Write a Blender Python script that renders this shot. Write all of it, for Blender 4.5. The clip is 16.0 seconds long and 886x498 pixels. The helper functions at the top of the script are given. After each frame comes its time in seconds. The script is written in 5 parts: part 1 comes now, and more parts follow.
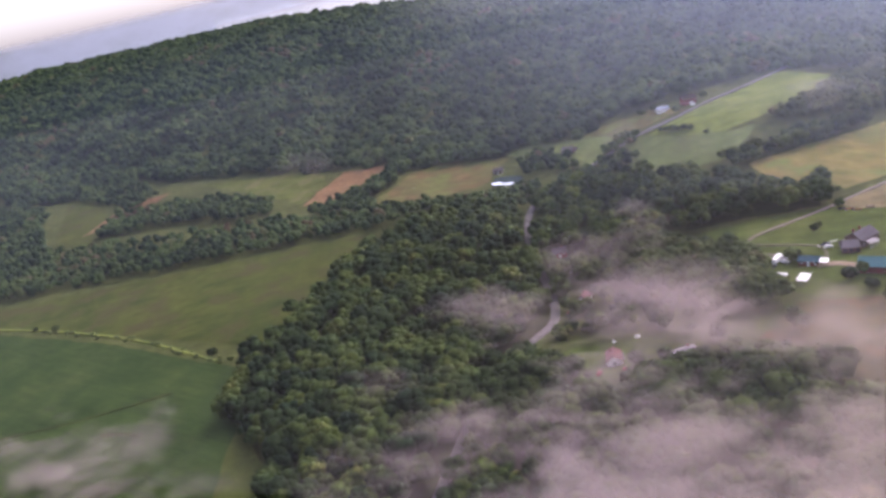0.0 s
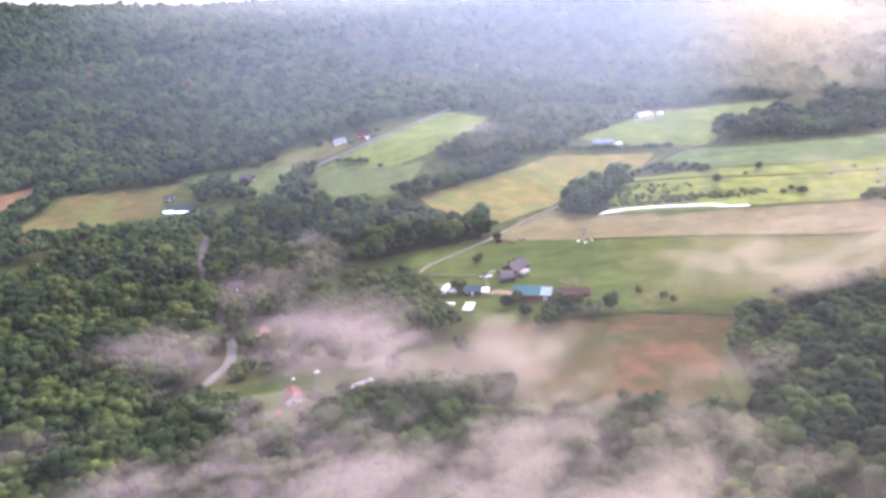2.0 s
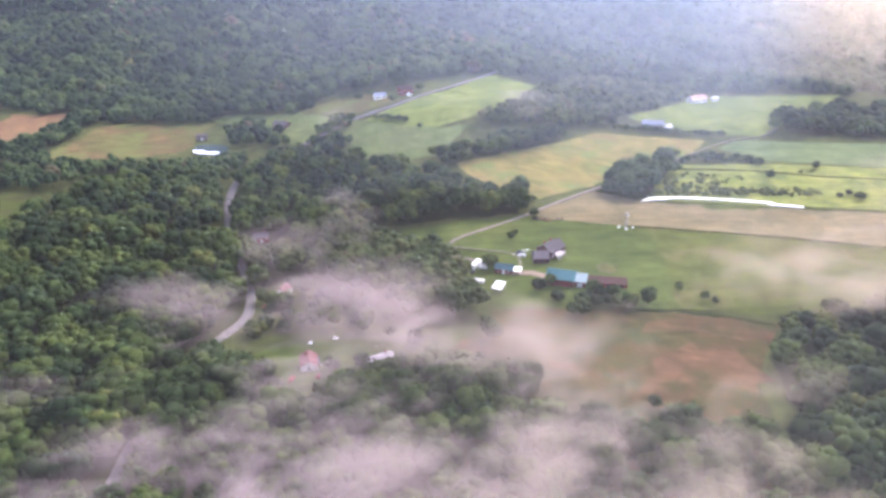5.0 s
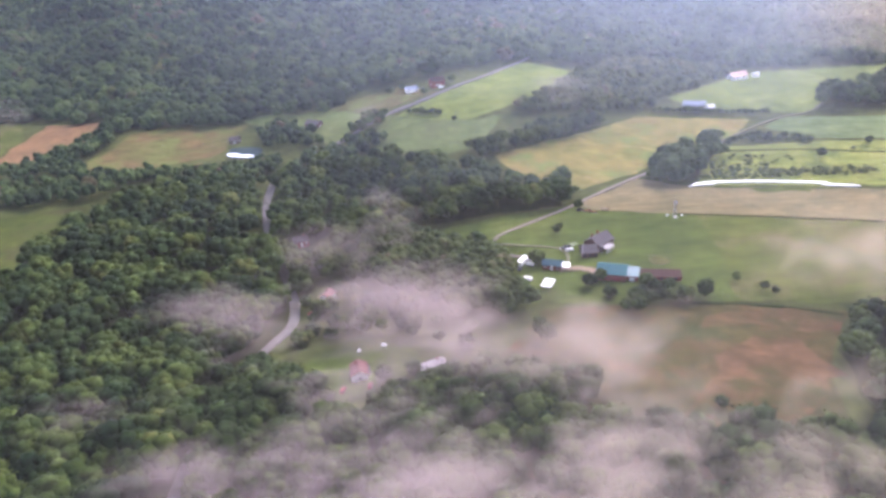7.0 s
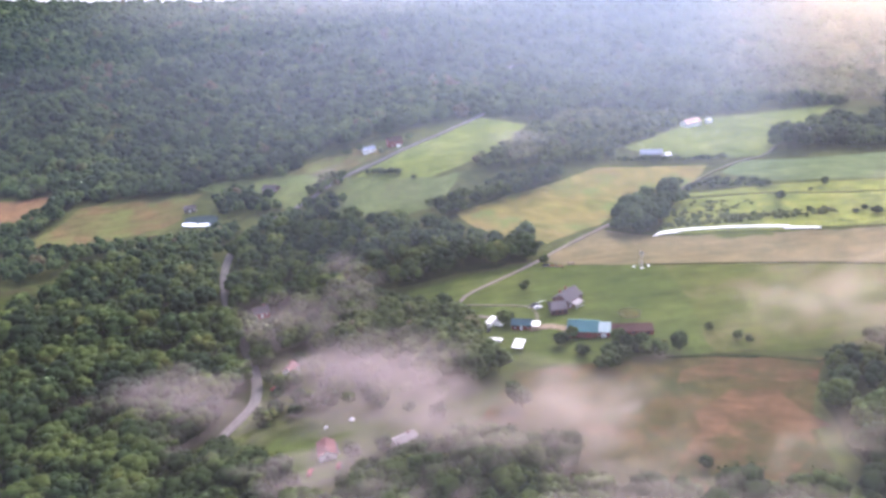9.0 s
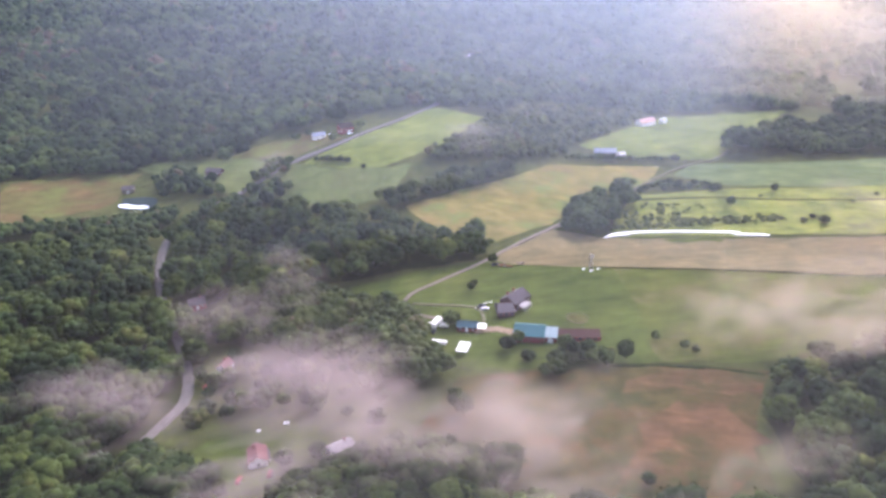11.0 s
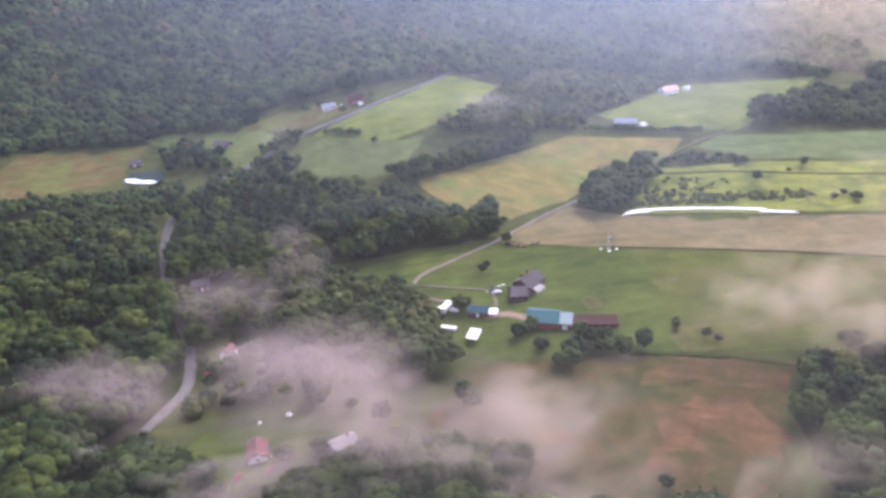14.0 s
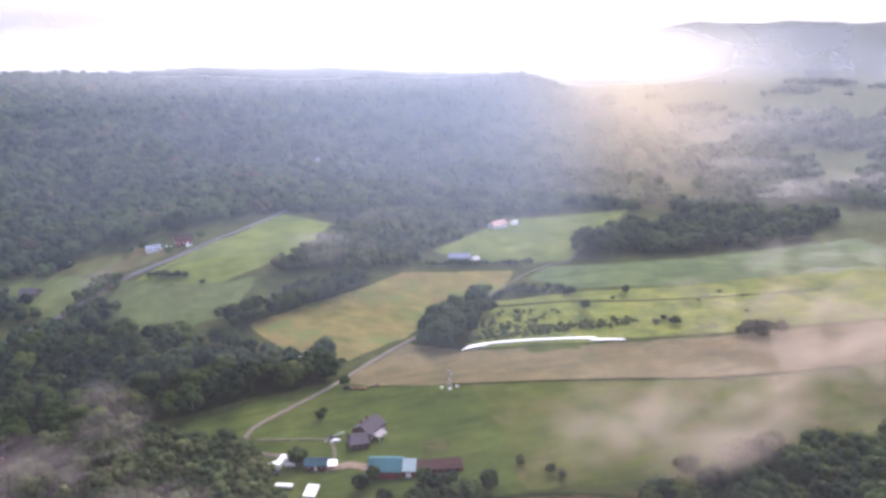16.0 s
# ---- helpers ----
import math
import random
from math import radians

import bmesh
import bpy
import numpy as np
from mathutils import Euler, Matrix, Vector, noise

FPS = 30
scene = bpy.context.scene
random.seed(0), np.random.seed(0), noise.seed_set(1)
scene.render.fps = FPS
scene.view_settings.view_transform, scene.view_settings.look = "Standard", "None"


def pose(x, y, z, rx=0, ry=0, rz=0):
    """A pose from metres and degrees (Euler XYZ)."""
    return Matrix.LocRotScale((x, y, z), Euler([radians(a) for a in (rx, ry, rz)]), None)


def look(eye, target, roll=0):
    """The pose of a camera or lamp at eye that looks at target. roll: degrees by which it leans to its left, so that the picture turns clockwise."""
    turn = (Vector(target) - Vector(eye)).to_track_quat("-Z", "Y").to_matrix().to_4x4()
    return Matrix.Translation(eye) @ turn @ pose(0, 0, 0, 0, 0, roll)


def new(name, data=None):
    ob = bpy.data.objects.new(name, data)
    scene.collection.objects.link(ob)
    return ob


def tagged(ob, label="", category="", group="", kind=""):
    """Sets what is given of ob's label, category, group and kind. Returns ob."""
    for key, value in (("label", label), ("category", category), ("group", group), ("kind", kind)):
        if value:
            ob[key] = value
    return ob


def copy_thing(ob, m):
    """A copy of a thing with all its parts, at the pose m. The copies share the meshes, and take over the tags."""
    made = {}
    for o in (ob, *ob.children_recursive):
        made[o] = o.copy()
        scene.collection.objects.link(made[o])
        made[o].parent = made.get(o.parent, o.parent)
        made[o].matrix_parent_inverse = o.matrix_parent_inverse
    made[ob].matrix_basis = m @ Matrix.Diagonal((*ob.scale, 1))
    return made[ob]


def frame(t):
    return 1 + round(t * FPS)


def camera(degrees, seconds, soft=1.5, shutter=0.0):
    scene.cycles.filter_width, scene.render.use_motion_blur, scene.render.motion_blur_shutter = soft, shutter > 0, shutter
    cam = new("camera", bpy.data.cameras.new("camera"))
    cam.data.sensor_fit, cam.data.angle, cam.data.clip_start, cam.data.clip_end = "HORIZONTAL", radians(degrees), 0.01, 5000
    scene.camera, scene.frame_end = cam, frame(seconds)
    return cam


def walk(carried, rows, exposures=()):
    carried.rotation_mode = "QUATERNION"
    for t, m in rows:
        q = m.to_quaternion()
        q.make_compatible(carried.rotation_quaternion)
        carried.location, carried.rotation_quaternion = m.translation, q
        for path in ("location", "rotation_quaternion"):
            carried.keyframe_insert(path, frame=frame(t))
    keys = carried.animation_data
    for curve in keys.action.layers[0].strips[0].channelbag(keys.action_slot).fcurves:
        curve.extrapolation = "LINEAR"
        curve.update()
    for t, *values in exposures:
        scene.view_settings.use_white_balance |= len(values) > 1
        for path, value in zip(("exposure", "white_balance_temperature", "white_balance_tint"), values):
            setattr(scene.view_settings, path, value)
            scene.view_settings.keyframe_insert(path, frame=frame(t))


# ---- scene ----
cam = camera(59.3, 16.0, soft=3.1)
EXPOSURES = [(0, 1.57, 6200, 32), (2, 2.4, 6050, 28), (2.6, 2.5, 6000, 27), (3.5, 2.45, 5950, 26), (5, 2.32, 5950, 26), (7.5, 2.09, 5980, 27), (8.5, 2.05, 5980, 27), (9, 2.17, 5980, 26), (11.5, 2.03, 6020, 28), (14, 1.93, 6050, 28), (15, 2.0, 6050, 28), (16, 1.7, 6000, 26)]
PATH = [
    (0, (9.825, -85.857, 193.549), (9.021, -84.157, 192.866), -13.8),
    (0.5, (8.782, -84.034, 193.434), (8.152, -82.288, 192.689), -13.8),
    (1, (8.107, -80.954, 193.243), (7.704, -79.148, 192.483), -11.8),
    (1.5, (8.524, -77.189, 193.12), (8.319, -75.348, 192.366), -8.9),
    (2, (9.806, -73.475, 193.043), (9.788, -71.621, 192.294), -5.4),
    (2.5, (10.696, -70.276, 192.974), (10.868, -68.425, 192.236), -3.0),
    (3, (11.687, -67.517, 192.906), (11.977, -65.68, 192.172), -2.1),
    (3.5, (12.163, -64.189, 192.871), (12.433, -62.362, 192.104), 0.1),
    (4, (11.34, -60.411, 192.746), (11.558, -58.574, 191.986), 1.6),
    (4.5, (8.557, -56.622, 192.577), (8.596, -54.812, 191.727), 1.7),
    (5, (5.044, -53.124, 192.624), (4.959, -51.313, 191.781), -0.4),
    (5.2, (3.943, -51.799, 192.701), (3.827, -49.992, 191.852), -0.3),
    (7.3, (-4.088, -39.036, 195.098), (-4.234, -37.243, 194.225), -4.6),
    (7.5, (-4.311, -37.76, 195.151), (-4.43, -35.962, 194.283), -5.1),
    (8, (-3.886, -34.669, 195.21), (-3.934, -32.865, 194.347), -6.0),
    (8.5, (-3.704, -31.227, 195.194), (-3.807, -29.474, 194.237), -1.8),
    (9, (-3.924, -28.187, 195.201), (-3.988, -26.337, 194.444), -5.5),
    (9.2, (-3.726, -26.858, 195.229), (-3.746, -25.006, 194.474), -5.1),
    (11.3, (-0.321, -10.915, 196.39), (-0.271, -9.088, 195.577), -1.8),
    (11.5, (0.079, -9.548, 196.465), (0.104, -7.724, 195.643), -1.6),
    (12, (1.106, -6.491, 196.586), (1.117, -4.685, 195.726), -1.0),
    (12.5, (1.43, -3.378, 196.777), (1.445, -1.578, 195.906), -1.5),
    (13, (2.399, 0.045, 196.951), (2.414, 1.843, 196.076), -1.5),
    (13.5, (3.49, 3.277, 196.977), (3.501, 5.067, 196.085), -2.0),
    (14, (5.037, 6.25, 196.898), (5.037, 8.044, 196.015), -2.8),
    (14.5, (6.376, 8.602, 196.848), (6.415, 10.431, 196.038), -2.3),
    (15, (7.542, 10.954, 197.015), (7.657, 12.816, 196.293), -1.4),
    (15.5, (8.515, 14.0, 197.299), (8.783, 15.872, 196.651), -1.0),
    (16, (9.74, 17.18, 197.4), (10.16, 19.047, 196.819), -0.5),
]
walk(cam, [(t, look(eye, target, roll)) for t, eye, target, roll in PATH], EXPOSURES)


# ---- light ----
SUN_AZ, SUN_EL = 30.0, 43.0
world = bpy.data.worlds.new("sky")
scene.world = world
world.use_nodes = True
wn = world.node_tree.nodes
sky = wn.new("ShaderNodeTexSky")
sky.sky_type, sky.sun_disc = "NISHITA", False
sky.sun_elevation, sky.sun_rotation = radians(SUN_EL), radians(SUN_AZ)
sky.altitude, sky.air_density, sky.dust_density, sky.ozone_density = 200, 1.0, 3.0, 1.5
pale = wn.new("ShaderNodeHueSaturation")
pale.inputs["Saturation"].default_value = 0.5
world.node_tree.links.new(sky.outputs[0], pale.inputs["Color"])
world.node_tree.links.new(pale.outputs[0], wn["Background"].inputs["Color"])
wn["Background"].inputs["Strength"].default_value = 0.13
sun = new("sun", bpy.data.lights.new("sun", "SUN"))
sun.data.energy, sun.data.angle, sun.data.color = 1.6, radians(24), (1.0, 0.92, 0.80)
far = Vector((math.sin(radians(SUN_AZ)) * math.cos(radians(SUN_EL)), math.cos(radians(SUN_AZ)) * math.cos(radians(SUN_EL)), math.sin(radians(SUN_EL)))) * 3000
sun.matrix_world = look(far, (0, 0, 0))
scene.cycles.transparent_max_bounces = 48


# ---- materials ----
def nodes_of(name):
    m = bpy.data.materials.new(name)
    m.use_nodes = True
    m.node_tree.nodes.clear()
    return m, m.node_tree.nodes, m.node_tree.links


def noise_at(n, l, scale, detail=4.0, rough=0.6, stretch=(1, 1, 1), turn=0.0, space="Position", curl=0.0):
    """Noise in world metres, stretched and turned."""
    if space == "Position":
        src = n.new("ShaderNodeNewGeometry").outputs["Position"]
    else:
        src = n.new("ShaderNodeTexCoord").outputs[space]
    mp = n.new("ShaderNodeMapping")
    mp.vector_type = "TEXTURE"
    mp.inputs["Scale"].default_value = [1 / k for k in stretch]
    mp.inputs["Rotation"].default_value = (0, 0, radians(turn))
    tx = n.new("ShaderNodeTexNoise")
    tx.inputs["Scale"].default_value, tx.inputs["Detail"].default_value, tx.inputs["Roughness"].default_value = scale, detail, rough
    tx.inputs["Distortion"].default_value = curl
    l.new(src, mp.inputs["Vector"])
    l.new(mp.outputs[0], tx.inputs["Vector"])
    return tx.outputs["Fac"]


def ramp(n, l, fac, *stops):
    r = n.new("ShaderNodeValToRGB")
    while len(r.color_ramp.elements) < len(stops):
        r.color_ramp.elements.new(0.5)
    for e, (at, colour) in zip(r.color_ramp.elements, stops):
        e.position, e.color = at, (*colour, 1) if len(colour) == 3 else (colour[0],) * 3 + (1,)
    l.new(fac, r.inputs["Fac"])
    return r.outputs["Color"]


def blend(n, l, kind, fac, a, b):
    m = n.new("ShaderNodeMix")
    m.data_type, m.blend_type = "RGBA", kind
    for sock, v in ((m.inputs[0], fac), (m.inputs[6], a), (m.inputs[7], b)):
        if hasattr(v, "is_output"):
            l.new(v, sock)
        else:
            sock.default_value = v if isinstance(v, (int, float)) else (*v, 1)
    return m.outputs[2]


def maths(n, l, op, a, b=0.0, clamp=False):
    m = n.new("ShaderNodeMath")
    m.operation, m.use_clamp = op, clamp
    for sock, v in ((m.inputs[0], a), (m.inputs[1], b)):
        if hasattr(v, "is_output"):
            l.new(v, sock)
        else:
            sock.default_value = v
    return m.outputs[0]


def finish(m, n, l, colour, rough=0.85, metal=0.0, bump=None, depth=0.1, translucent=0.0, gloss=0.3):
    p = n.new("ShaderNodeBsdfPrincipled")
    p.inputs["Roughness"].default_value, p.inputs["Metallic"].default_value = rough, metal
    p.inputs["Specular IOR Level"].default_value = gloss
    if hasattr(colour, "is_output"):
        l.new(colour, p.inputs["Base Color"])
    else:
        p.inputs["Base Color"].default_value = (*colour, 1)
    if bump is not None:
        b = n.new("ShaderNodeBump")
        b.inputs["Distance"].default_value, b.inputs["Strength"].default_value = depth, 0.8
        l.new(bump, b.inputs["Height"])
        l.new(b.outputs[0], p.inputs["Normal"])
    out, shader = n.new("ShaderNodeOutputMaterial"), p.outputs[0]
    if translucent:
        t, mix = n.new("ShaderNodeBsdfTranslucent"), n.new("ShaderNodeMixShader")
        mix.inputs[0].default_value = translucent
        if hasattr(colour, "is_output"):
            l.new(colour, t.inputs["Color"])
        else:
            t.inputs["Color"].default_value = (*colour, 1)
        l.new(shader, mix.inputs[1])
        l.new(t.outputs[0], mix.inputs[2])
        shader = mix.outputs[0]
    l.new(shader, out.inputs["Surface"])
    return m


def field_mat(name, low, mid, high, big=0.02, fine=0.6, stretch=(1, 1, 1), turn=0.0, patch=None):
    """Grass, crop or soil: patches of tens of metres, streaks along the rows and a fine grain."""
    m, n, l = nodes_of(name)
    low, mid, high = ((0.64 * c[0], 0.65 * c[1], 0.5 * c[2]) for c in (low, mid, high))
    patch = patch and (0.64 * patch[0], 0.65 * patch[1], 0.5 * patch[2])
    c = ramp(n, l, noise_at(n, l, big, 6, 0.65), (0.3, low), (0.5, mid), (0.68, high))
    streak = noise_at(n, l, 0.12, 4, 0.7, stretch, turn)
    c = blend(n, l, "MULTIPLY", 0.8, c, ramp(n, l, streak, (0.3, (0.68, 0.7, 0.66)), (0.7, (1.24, 1.2, 1.15))))
    c = blend(n, l, "MULTIPLY", 0.75, c, ramp(n, l, noise_at(n, l, 0.055, 5, 0.68), (0.36, (0.72, 0.78, 0.74)), (0.64, (1.25, 1.18, 1.1))))
    if patch:
        spot = maths(n, l, "MULTIPLY", maths(n, l, "SUBTRACT", noise_at(n, l, 0.035, 5, 0.6), 0.5), 8.0, True)
        c = blend(n, l, "MIX", spot, c, patch)
    grain = noise_at(n, l, fine, 5, 0.75)
    c = blend(n, l, "MULTIPLY", 0.6, c, ramp(n, l, grain, (0.3, (0.7, 0.7, 0.7)), (0.7, (1.25, 1.25, 1.25))))
    return finish(m, n, l, c, 0.95, bump=grain, depth=0.5, gloss=0.05)


def leaf_mat(name, dark, mid, light, autumn=None, per_object=False, fine=1.1, relief=0.7, patches=0.055):
    m, n, l = nodes_of(name)
    if per_object:
        fac = n.new("ShaderNodeObjectInfo").outputs["Random"]
    else:
        fac = n.new("ShaderNodeNewGeometry").outputs["Random Per Island"]
    wide = maths(n, l, "ADD", maths(n, l, "MULTIPLY", noise_at(n, l, patches, 4, 0.6), 1.5), -0.54)
    f = maths(n, l, "ADD", maths(n, l, "MULTIPLY", fac, 0.64), maths(n, l, "MULTIPLY", wide, 1.0))
    stops = [(0.15, dark), (0.5, mid), (0.88, light)] + ([(1.0, autumn)] if autumn else [])
    stops = [(at, (0.51 * c[0], 0.55 * c[1], 0.56 * c[2])) for at, c in stops]
    c = ramp(n, l, f, *stops)
    grain = noise_at(n, l, fine, 4, 0.7)
    c = blend(n, l, "MULTIPLY", 0.8, c, ramp(n, l, grain, (0.3, (0.58, 0.58, 0.6)), (0.7, (1.42, 1.42, 1.3))))
    return finish(m, n, l, c, 0.7, bump=grain, depth=relief, translucent=0.3, gloss=0.06)


def plain_mat(name, colour, rough=0.7, metal=0.0, worn=0.25, scale=0.8, stretch=(1, 1, 1)):
    m, n, l = nodes_of(name)
    g = noise_at(n, l, scale, 5, 0.7, stretch)
    k = 1 - worn
    c = blend(n, l, "MULTIPLY", 1.0, colour, ramp(n, l, g, (0.3, (k, k, k * 0.97)), (0.7, (1.1, 1.1, 1.1))))
    return finish(m, n, l, c, rough, metal, bump=g, depth=0.02, gloss=0.08 if rough > 0.65 else 0.3)


def mist_mat(name, lobes, most, scale=0.03, wisp=(1.0, 2.2, 1.0), turn=0.0, cut=0.55, tint=(0.66, 0.53, 0.52), core=1.0, warm=None):
    """Thin cloud in ragged banks: lets most light by and scatters the rest. lobes: x, y, half length, half width, turn, weight of each bank."""
    m, n, l = nodes_of(name)
    pos = n.new("ShaderNodeNewGeometry").outputs["Position"]
    thick = None
    for x, y, rx, ry, angle, weight in lobes:
        mp, ln, near = n.new("ShaderNodeMapping"), n.new("ShaderNodeVectorMath"), n.new("ShaderNodeMapRange")
        mp.vector_type, ln.operation, near.interpolation_type = "TEXTURE", "LENGTH", "SMOOTHSTEP"
        mp.inputs["Location"].default_value, mp.inputs["Rotation"].default_value = (x, y, 0), (0, 0, radians(angle))
        mp.inputs["Scale"].default_value = (rx, ry, 1e5)
        near.inputs["From Min"].default_value, near.inputs["From Max"].default_value = 0.1, 1.25
        near.inputs["To Min"].default_value, near.inputs["To Max"].default_value = weight, 0
        l.new(pos, mp.inputs["Vector"])
        l.new(mp.outputs[0], ln.inputs[0])
        l.new(ln.outputs["Value"], near.inputs["Value"])
        thick = near.outputs[0] if thick is None else maths(n, l, "MAXIMUM", thick, near.outputs[0])
    shape = noise_at(n, l, scale, 5, 0.52, wisp, turn, curl=0.7)
    fray = noise_at(n, l, scale * 3.3, 4, 0.55, wisp, turn, curl=0.4)
    a = maths(n, l, "ADD", maths(n, l, "MULTIPLY", shape, 3.5), maths(n, l, "MULTIPLY", fray, 1.8))
    a = maths(n, l, "ADD", a, maths(n, l, "MULTIPLY", thick, core))
    a = maths(n, l, "SUBTRACT", a, 2.6 + cut)
    soft = n.new("ShaderNodeMapRange")
    soft.interpolation_type = "SMOOTHSTEP"
    soft.inputs["From Min"].default_value, soft.inputs["From Max"].default_value = 0.0, 1.4
    l.new(a, soft.inputs["Value"])
    a = maths(n, l, "MULTIPLY", soft.outputs[0], maths(n, l, "MULTIPLY", thick, 3.0, True))
    a = maths(n, l, "MULTIPLY", a, most)
    # sun warmth put into the mist colour, growing from west to east
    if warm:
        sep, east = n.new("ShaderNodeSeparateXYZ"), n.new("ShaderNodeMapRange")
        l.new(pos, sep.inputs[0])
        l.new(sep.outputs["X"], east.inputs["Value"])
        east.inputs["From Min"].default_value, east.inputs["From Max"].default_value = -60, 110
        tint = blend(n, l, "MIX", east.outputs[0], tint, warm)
    return veil(m, n, l, a, tint)


def veil(m, n, l, a, tint):
    d, t, clear = n.new("ShaderNodeBsdfDiffuse"), n.new("ShaderNodeBsdfTranslucent"), n.new("ShaderNodeBsdfTransparent")
    for bsdf in (d, t):
        if hasattr(tint, "is_output"):
            l.new(tint, bsdf.inputs["Color"])
        else:
            bsdf.inputs["Color"].default_value = (*tint, 1)
    both, mix, out = n.new("ShaderNodeMixShader"), n.new("ShaderNodeMixShader"), n.new("ShaderNodeOutputMaterial")
    both.inputs[0].default_value = 0.5
    l.new(d.outputs[0], both.inputs[1])
    l.new(t.outputs[0], both.inputs[2])
    l.new(a, mix.inputs[0])
    l.new(clear.outputs[0], mix.inputs[1])
    l.new(both.outputs[0], mix.inputs[2])
    l.new(mix.outputs[0], out.inputs["Surface"])
    return m


GRASS = field_mat("rough_grass", (0.055, 0.07, 0.028), (0.072, 0.088, 0.034), (0.098, 0.108, 0.046))
LAWN = field_mat("lawn_grass", (0.060, 0.088, 0.026), (0.079, 0.108, 0.031), (0.106, 0.126, 0.042), stretch=(0.25, 2.2, 1), turn=8)
TILLED = field_mat("stubble_soil", (0.17, 0.14, 0.10), (0.205, 0.17, 0.125), (0.235, 0.195, 0.145), stretch=(0.15, 2.5, 1), turn=6)
TAN = field_mat("ripening_crop", (0.20, 0.19, 0.07), (0.235, 0.20, 0.085), (0.25, 0.18, 0.10), stretch=(0.3, 1.8, 1), turn=-30, patch=(0.17, 0.20, 0.07))
YELLOW = field_mat("yellow_meadow", (0.14, 0.18, 0.05), (0.20, 0.23, 0.065), (0.25, 0.265, 0.085), stretch=(0.2, 2, 1), turn=4, patch=(0.11, 0.14, 0.045))
COOL = field_mat("blue_green_crop", (0.10, 0.14, 0.075), (0.12, 0.165, 0.088), (0.14, 0.18, 0.10), stretch=(0.2, 2, 1))
BRIGHT = field_mat("bright_hayfield", (0.125, 0.16, 0.05), (0.16, 0.20, 0.06), (0.19, 0.22, 0.08), stretch=(0.3, 2, 1), turn=30)
BROWN = field_mat("brown_fallow", (0.095, 0.105, 0.042), (0.12, 0.105, 0.052), (0.155, 0.098, 0.062), stretch=(0.5, 1.5, 1), turn=20, patch=(0.125, 0.14, 0.05))
RED = field_mat("red_soil", (0.165, 0.098, 0.066), (0.20, 0.118, 0.08), (0.185, 0.132, 0.085), stretch=(0.3, 2, 1), turn=60)
MEADOW = field_mat("rust_meadow", (0.046, 0.054, 0.02), (0.078, 0.066, 0.029), (0.155, 0.072, 0.047), big=0.018, patch=(0.05, 0.058, 0.021))
RUSTY = field_mat("rust_weeds", (0.082, 0.066, 0.032), (0.118, 0.070, 0.043), (0.155, 0.085, 0.06), big=0.03, stretch=(0.4, 1.8, 1), turn=-12, patch=(0.062, 0.062, 0.025))
OLIVE = field_mat("olive_pasture", (0.068, 0.092, 0.026), (0.088, 0.11, 0.03), (0.114, 0.122, 0.042), stretch=(0.2, 2.2, 1), turn=8, patch=(0.13, 0.12, 0.055))
PALE = field_mat("pale_pasture", (0.10, 0.135, 0.06), (0.125, 0.16, 0.07), (0.15, 0.175, 0.08), patch=(0.11, 0.13, 0.06))
CROP = field_mat("dark_green_crop", (0.026, 0.052, 0.017), (0.034, 0.063, 0.02), (0.045, 0.074, 0.025), stretch=(0.15, 3, 1), turn=-15)
# pasture green darkened to hold the cloud shade over the western fields
BIGGREEN = field_mat("cloud_shaded_pasture", (0.040, 0.057, 0.015), (0.058, 0.076, 0.019), (0.082, 0.092, 0.027), stretch=(0.3, 2, 1), turn=25, patch=(0.062, 0.06, 0.028))
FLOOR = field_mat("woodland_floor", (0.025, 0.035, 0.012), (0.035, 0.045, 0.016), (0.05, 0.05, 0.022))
ASPHALT = plain_mat("grey_asphalt", (0.112, 0.105, 0.104), 0.9, worn=0.3, scale=0.4)
TRACK = plain_mat("grassy_gravel", (0.115, 0.112, 0.068), 0.95, worn=0.45, scale=0.3)
GRAVEL = plain_mat("pale_gravel", (0.155, 0.132, 0.112), 0.95, worn=0.35, scale=0.6)
DIRT = plain_mat("trodden_dirt", (0.20, 0.15, 0.11), 0.95, worn=0.35, scale=0.3)
LEAF = leaf_mat("broad_leaves", (0.018, 0.040, 0.016), (0.048, 0.082, 0.022), (0.115, 0.152, 0.032), (0.175, 0.18, 0.045))
LEAF_SCRUB = leaf_mat("scrub_leaves", (0.085, 0.115, 0.036), (0.13, 0.162, 0.052), (0.185, 0.21, 0.066))
LEAF_TREE = leaf_mat("leaves_of_single_trees", (0.026, 0.046, 0.014), (0.052, 0.083, 0.022), (0.10, 0.132, 0.032), per_object=True)
LEAF_HILL = leaf_mat("hillside_leaves", (0.018, 0.038, 0.015), (0.048, 0.084, 0.026), (0.098, 0.142, 0.038), (0.14, 0.10, 0.05), fine=0.4, relief=0.5, patches=0.014)
LEAF_BRUSH = leaf_mat("brush_leaves", (0.045, 0.07, 0.024), (0.09, 0.118, 0.036), (0.15, 0.172, 0.054), (0.21, 0.16, 0.08))
LEAF_BLUE = leaf_mat("dark_clump_leaves", (0.046, 0.078, 0.034), (0.07, 0.108, 0.044), (0.10, 0.142, 0.056), per_object=True)
LEAF_YEL = leaf_mat("yellowing_leaves", (0.09, 0.10, 0.028), (0.12, 0.125, 0.035), (0.15, 0.14, 0.04), per_object=True)
BARK = plain_mat("grey_bark", (0.10, 0.08, 0.06), 0.95, worn=0.5, scale=2)
WHITE = plain_mat("white_paint", (0.80, 0.80, 0.79), 0.5, worn=0.1)
POND_DARK = plain_mat("dark_pond_reflection", (0.018, 0.032, 0.036), 0.95, worn=0.3, scale=0.2)
